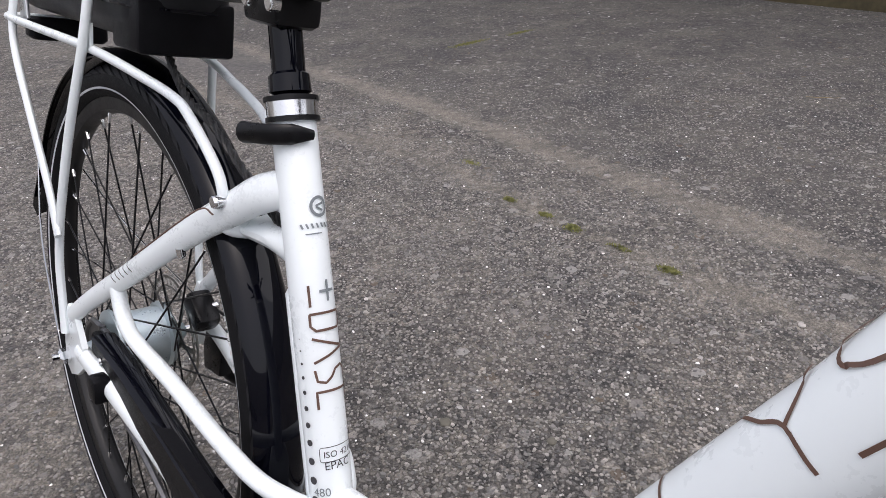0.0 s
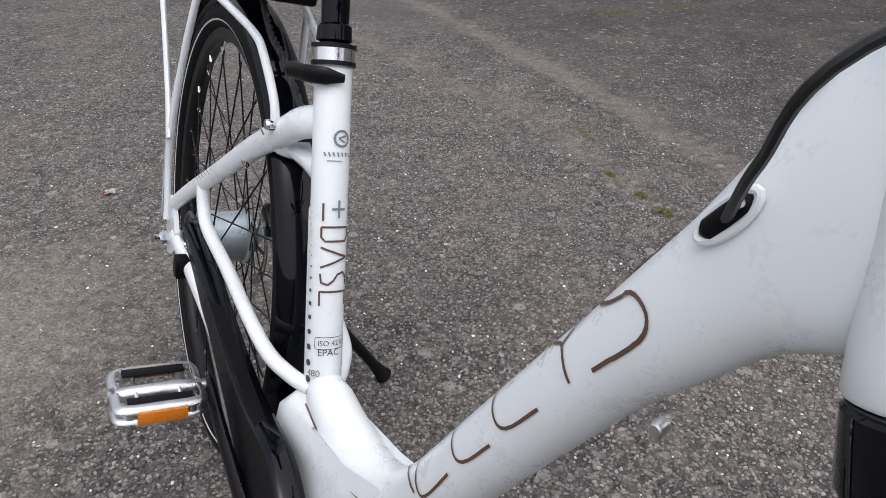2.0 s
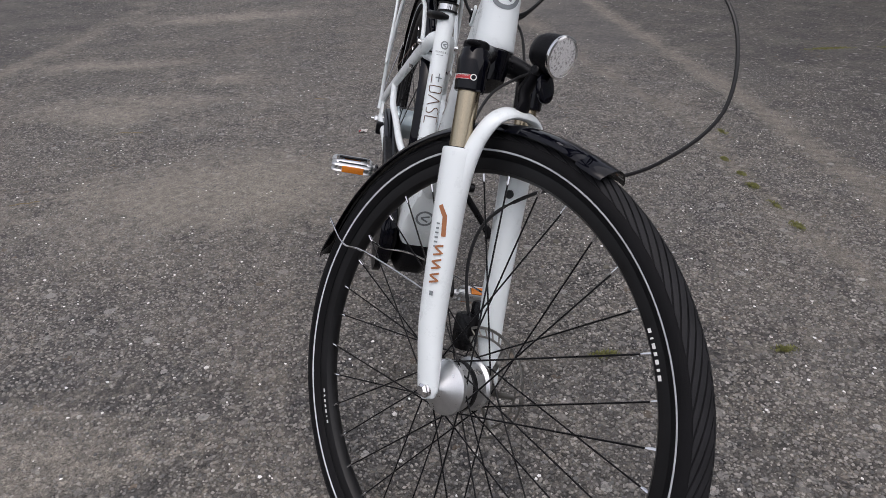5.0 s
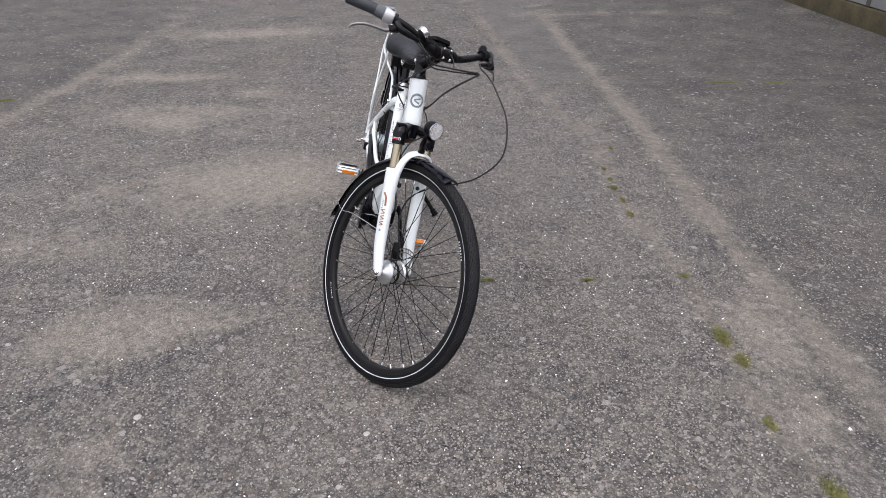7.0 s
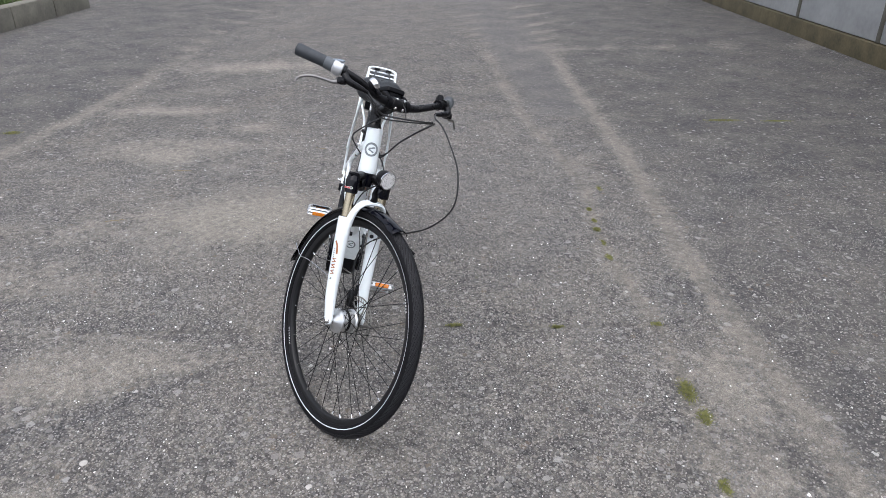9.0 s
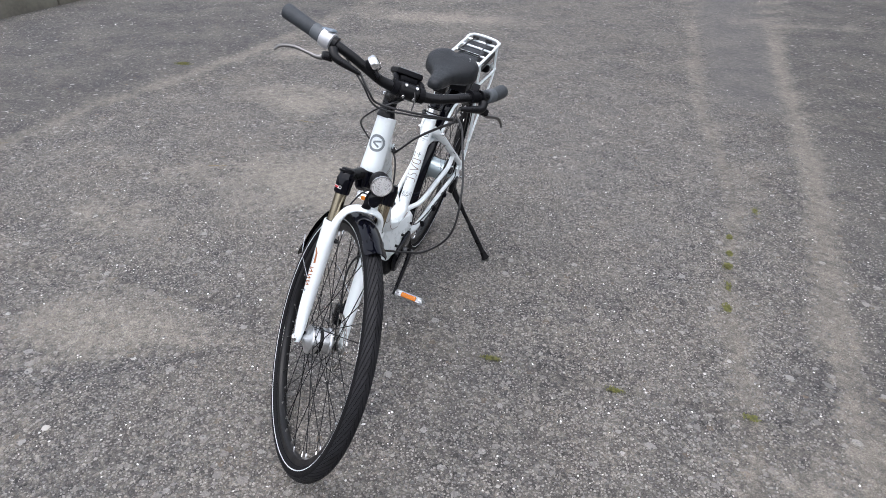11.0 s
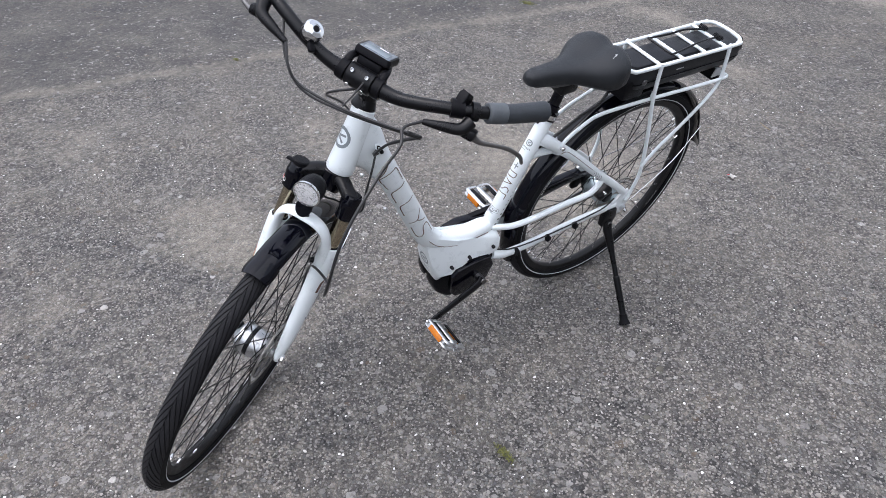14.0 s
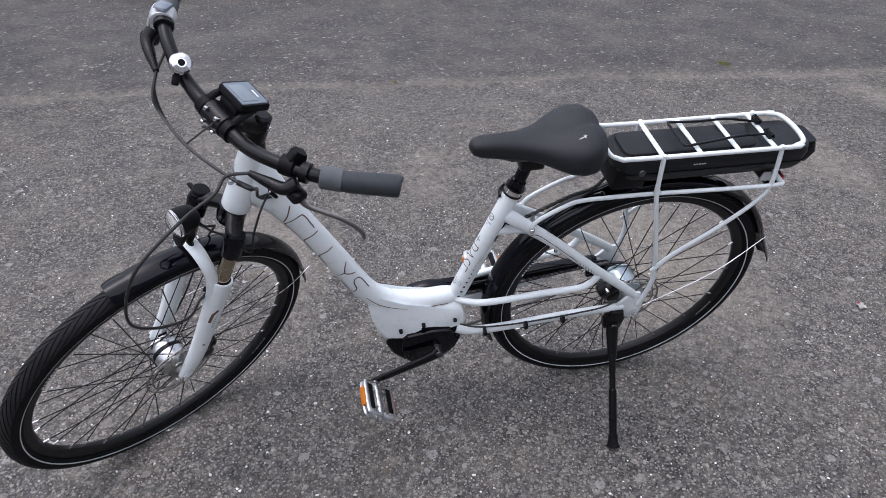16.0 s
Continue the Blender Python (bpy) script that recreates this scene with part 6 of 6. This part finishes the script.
pn["Principled BSDF"].inputs["Roughness"].default_value = 0.75


def pebbles():
    """Stones worn proud of the surface, each a small uneven lump set into the ground, thinning out away from the bicycle."""
    rng = np.random.default_rng(7)
    pitch, ring = 0.0092, 5
    gx, gy = np.meshgrid(np.arange(-3.0, 2.4, pitch), np.arange(-2.2, 3.6, pitch), indexing="ij")
    x = (gx + rng.uniform(-0.5, 0.5, gx.shape) * pitch).ravel()
    y = (gy + rng.uniform(-0.5, 0.5, gy.shape) * pitch).ravel()
    away = np.hypot((x - 0.0) / 1.7, (y - 0.55) / 1.7)
    clump = np.array([noise.noise((p * 9, q * 9, 5.0)) for p, q in zip(x, y)])
    chance = np.clip(1.25 - 0.55 * away, 0.16, 0.9) * (1 - 0.75 * np.clip(dust_at(x, y) * 1.3, 0, 1)) * (1 - 0.3 * tar_at(x, y)) + 0.35 * clump
    keep = rng.random(len(x)) < chance
    far = 16000
    fx, fy = rng.uniform(-7.5, 4.5, far), rng.uniform(-5.0, 9.0, far)
    out = (fx < -3.0) | (fx > 2.4) | (fy < -2.2) | (fy > 3.6)
    x, y = np.concatenate([x[keep], fx[out]]), np.concatenate([y[keep], fy[out]])
    n = len(x)
    z = np.array([0.004 * noise.noise((p * 1.3, q * 1.3, 3.0)) + 0.0016 * noise.noise((p * 7, q * 7, 9.0)) for p, q in zip(x, y)]) - 0.006 * crack_at(x, y)
    r = 0.0026 + 0.0030 * rng.random(n) ** 1.5 + np.where(rng.random(n) > 0.985, 0.003, 0.0) + np.where(np.arange(n) >= keep.sum(), 0.0022, 0.0)
    turn, sq = rng.uniform(0, 6.28, n), rng.uniform(0.5, 1.0, n)
    verts = np.zeros((n, 2 * ring, 3))
    for level, (h, k) in enumerate(((-0.3, 1.0), (0.36, 0.68))):
        for q in range(ring):
            w = r * k * rng.uniform(0.75, 1.2, n)
            u, v = w * math.cos(q * math.tau / ring), w * sq * math.sin(q * math.tau / ring)
            verts[:, level * ring + q, 0] = x + u * np.cos(turn) - v * np.sin(turn)
            verts[:, level * ring + q, 1] = y + u * np.sin(turn) + v * np.cos(turn)
            verts[:, level * ring + q, 2] = z + h * r * rng.uniform(0.5, 1.4, n)
    faces = []
    sides = [(q, (q + 1) % ring, ring + (q + 1) % ring, ring + q) for q in range(ring)] + [(ring, ring + 1, ring + 2), (ring, ring + 2, ring + 3), (ring, ring + 3, ring + 4)]
    for b in range(0, n * 2 * ring, 2 * ring):
        faces += [tuple(b + i for i in f) for f in sides]
    me = bpy.data.meshes.new("pebbles")
    me.from_pydata(verts.reshape(-1, 3).tolist(), [], faces)
    me.materials.append(PEBBLE)
    return me


tagged(new("pebbles", pebbles()), "pale and brown pebbles worn proud of the surface", "gravel", kind="stuff")


def moss_patch(x, y, half_l, half_w, turn, count, seed):
    """A low cushion of moss: many short tufts over an uneven outline."""
    rng = np.random.default_rng(seed)
    bm = bmesh.new()
    c, s = math.cos(radians(turn)), math.sin(radians(turn))
    for _ in range(count):
        u, v = rng.normal(0, 0.42), rng.normal(0, 0.42)
        if u * u + v * v > 1.1:
            continue
        px, py = u * half_l * c - v * half_w * s, u * half_l * s + v * half_w * c
        h = rng.uniform(0.002, 0.007) * (1.15 - 0.6 * (u * u + v * v))
        for _ in range(3):
            a, lean, w = rng.uniform(0, 6.28), rng.uniform(0.2, 1.1), rng.uniform(0.0012, 0.0026)
            d = V(math.cos(a), math.sin(a), 0)
            side = V(-d.y, d.x, 0) * w
            o = V(px + rng.uniform(-0.004, 0.004), py + rng.uniform(-0.004, 0.004), -0.002)
            bm.faces.new([bm.verts.new(o + side), bm.verts.new(o - side), bm.verts.new(o + d * h * lean + V(0, 0, h))])
    me = finish(bm, "moss", MOSS, smooth=0)
    ob = new("moss", me)
    ob.location = (x, y, 0.002)
    return tagged(ob, "low yellow-green moss growing in a seam of the yard", "moss", "moss in the seams")


for k, (x, y, a, b, turn, n) in enumerate(((1.245, 0.815, 0.075, 0.035, -48, 420), (1.344, 0.729, 0.05, 0.03, -50, 240), (1.509, 0.482, 0.035, 0.022, -50, 140), (1.714, 0.337, 0.06, 0.035, -40, 260), (0.394, 0.589, 0.04, 0.015, 45, 110),
                                           (0.699, 0.848, 0.028, 0.016, 40, 110), (0.976, 1.126, 0.03, 0.018, 40, 90), (0.177, 1.931, 0.028, 0.016, -45, 130), (0.275, 1.824, 0.028, 0.015, -45, 120), (0.343, 1.737, 0.035, 0.022, -45, 160),
                                           (0.548, 1.505, 0.035, 0.02, -45, 150), (0.058, 2.238, 0.05, 0.02, -45, 90), (0.023, 4.124, 0.17, 0.035, 42, 520), (0.339, 4.379, 0.14, 0.025, 42, 260), (-3.766, 0.317, 0.09, 0.05, 45, 260),
                                           (0.451, 1.621, 0.05, 0.016, -45, 60), (-2.168, -1.292, 0.04, 0.02, 50, 60))):
    moss_patch(x, y, a, b, turn, n, 40 + k)


def litter():
    """A crumpled scrap of paper with a red corner."""
    rng = np.random.default_rng(5)
    bm = bmesh.new()
    n = 7
    g = [[bm.verts.new((0.032 * (i / (n - 1) - 0.5) + rng.uniform(-0.003, 0.003), 0.022 * (j / (n - 1) - 0.5) + rng.uniform(-0.003, 0.003), 0.004 + rng.uniform(0, 0.011))) for j in range(n)] for i in range(n)]
    for i in range(n - 1):
        for j in range(n - 1):
            bm.faces.new((g[i][j], g[i + 1][j], g[i + 1][j + 1], g[i][j + 1]))
    bmesh.ops.solidify(bm, geom=bm.faces[:], thickness=0.0006)
    ob = new("paper_scrap", finish(bm, "paper_scrap", LITTER, smooth=0))
    ob.location = (-1.183, 1.370, 0.0)
    ob.rotation_euler = (0, 0, 0.6)
    tagged(ob, "crumpled white paper scrap with a red corner", "litter")
    bm = bmesh.new()
    g = [[bm.verts.new((-0.022 + 0.004 * i + rng.uniform(-0.001, 0.001), -0.006 + 0.004 * j, 0.005 + rng.uniform(0, 0.006))) for j in range(4)] for i in range(3)]
    for i in range(2):
        for j in range(3):
            bm.faces.new((g[i][j], g[i + 1][j], g[i + 1][j + 1], g[i][j + 1]))
    bmesh.ops.solidify(bm, geom=bm.faces[:], thickness=0.0006)
    part("red_corner", bm, RED, ob, "red corner", smooth=0)


litter()


def twig(x, y, length, turn, seed):
    rng = np.random.default_rng(seed)
    pts = [V((k / 5 - 0.5) * length, rng.uniform(-0.004, 0.004), 0.004 + rng.uniform(0, 0.004)) for k in range(6)]
    ob = new("twig", finish(tub(curve(pts, 3), lerp_list([0.0012, 0.0018, 0.0010], 16), seg=6, ref=(0, 0, 1)), "twig", TWIG))
    ob.location, ob.rotation_euler = (x, y, 0.0), (0, 0, radians(turn))
    return tagged(ob, "thin dry straw-coloured twig lying on the ground", "twig", "twigs on the yard")


twig(1.49, 2.84, 0.13, -10, 1)
twig(-1.60, 0.13, 0.10, 60, 2)
twig(-2.05, 0.75, 0.12, 40, 3)
twig(-1.74, 1.61, 0.09, 20, 4)
twig(-2.48, -0.90, 0.10, 70, 6)
for k, (x, y, r) in enumerate(((0.638, -0.310, 0.011), (0.024, 0.986, 0.013), (0.211, 0.939, 0.010), (0.766, 1.273, 0.009), (0.105, 1.165, 0.009), (0.094, 0.362, 0.011), (0.069, -0.702, 0.014), (1.567, 0.031, 0.010), (1.007, 0.631, 0.008))):
    rng = np.random.default_rng(90 + k)
    bm = bmesh.new()
    bmesh.ops.create_icosphere(bm, subdivisions=2, radius=0.85 * r)
    for v in bm.verts:
        v.co *= 1 + 0.25 * noise.noise(v.co * 120 + V(k * 3.1, 0, 0))
        v.co.z *= 0.45
    ob = new("stone", finish(bm, "stone", PALE_STONE if k % 3 == 0 else CONCRETE, smooth=0))
    ob.location = (x, y, 0.001)
    tagged(ob, "small pale stone set in the worn surface", "stone", "stones in the yard")

# garage wall on a mossy plinth at the far side
WA, WB = V(-1.80, 9.70, 0), V(0.81, 6.66, 0)
wd = (WB - WA).normalized()
wn_ = V(wd.y, -wd.x, 0)
if (V(0, 0, 0) - WA).dot(wn_) > 0:
    wn_ = -wn_
turn = math.degrees(math.atan2(wd.y, wd.x))


def wall_box(name, t0, t1, d0, d1, z0, z1, material, parent=None, bevel=0.006):
    """A box along the wall: t along it from its first point, d behind its face."""
    bm = boxed(((t0 + t1) / 2, 0, (z0 + z1) / 2), (t1 - t0, d1 - d0, z1 - z0), bevel)
    at = WA + wn_ * (d0 + d1) / 2
    m = pose(at.x, at.y, 0, 0, 0, turn)
    if parent is None:
        ob = new(name, finish(bm, name, material))
        ob.matrix_basis = m
        return ob
    ob = part(name, bm, material, parent)
    ob.matrix_basis = parent.matrix_basis.inverted() @ m
    return ob


plinth = tagged(wall_box("wall_far", -6.0, 9.0, 0.0, 0.35, -0.3, 0.20, PLINTH), "low mossy concrete plinth of the far wall", "wall", kind="structure")
for k in range(8):
    t0 = 1.32 - 1.9 * 4 + 1.9 * k
    wall_box("panel", t0 + 0.03, t0 + 1.87, 0.05, 0.20, 0.21, 4.6, PANEL, plinth)
    wall_box("post", t0 - 0.03, t0 + 0.03, 0.035, 0.20, 0.21, 4.6, CONCRETE, plinth)

# unseen plain walls, added to close the yard and darken reflections of the horizon
for name, x, y, lx, ly in (("wall_near", 0.0, -15.0, 40.0, 0.4), ("wall_side", 15.0, -2.0, 0.4, 26.0), ("wall_end", -19.0, 0.0, 0.4, 30.0)):
    ob = new(name, finish(boxed((0, 0, 1.9), (lx, ly, 4.4), 0.02), name, PLAIN_WALL))
    ob.location = (x, y, 0)
    tagged(ob, "plain unseen wall added to darken low reflections", "wall", kind="structure")

# raised bed with a kerb of long stones on the other far side
KA, KB = V(-8.90, 1.72, 0), V(-10.95, 3.82, 0)
kd_ = (KB - KA).normalized()
kn = V(-kd_.y, kd_.x, 0)
if kn.dot(KA) < 0:
    kn = -kn
kturn = math.degrees(math.atan2(kd_.y, kd_.x))
bed = new("raised_bed", finish(boxed((-4.0, 1.7, 0.06), (13.0, 2.9, 0.34), 0.03), "raised_bed", mat("bed_soil", (0.06, 0.05, 0.035), 0.95, vary=0.4, scale=5, bump=0.6, bscale=50)))
side = -1 if (Matrix.Rotation(radians(kturn), 3, "Z") @ V(0, 1, 0)).dot(kn) < 0 else 1
bed.matrix_basis = pose(KA.x, KA.y, 0, 0, 0, kturn) @ Matrix.Diagonal((1, side, 1, 1))
tagged(bed, "raised planting bed edged with old concrete kerbs", "planting bed", kind="structure")
for k in range(10):
    part("kerb_stone", boxed((2.35 - 1.2 * k, 0.12, 0.10), (1.18, 0.24, 0.40), 0.02), CONCRETE, bed)


def grass(n):
    rng = np.random.default_rng(3)
    verts, faces = [], []
    for _ in range(n):
        x, y = rng.uniform(-10, 2.2), rng.uniform(0.28, 2.9)
        h, a, w = rng.uniform(0.04, 0.14), rng.uniform(0, 6.28), rng.uniform(0.003, 0.007)
        b, lean = len(verts), rng.uniform(0.1, 0.7) * h
        c, s = math.cos(a), math.sin(a)
        verts += [(x - s * w, y + c * w, 0.22), (x + s * w, y - c * w, 0.22), (x + c * lean * 0.4 + s * w * 0.7, y + s * lean * 0.4 - c * w * 0.7, 0.23 + h * 0.6), (x + c * lean, y + s * lean, 0.23 + h)]
        faces += [(b, b + 1, b + 2), (b, b + 2, b + 3)]
    me = bpy.data.meshes.new("grass")
    me.from_pydata(verts, [], faces)
    me.materials.append(GRASS)
    return me


lawn = new("grass", grass(16000))
lawn.matrix_basis = bed.matrix_basis
tagged(lawn, "rough short grass on the raised bed", "grass", kind="stuff")
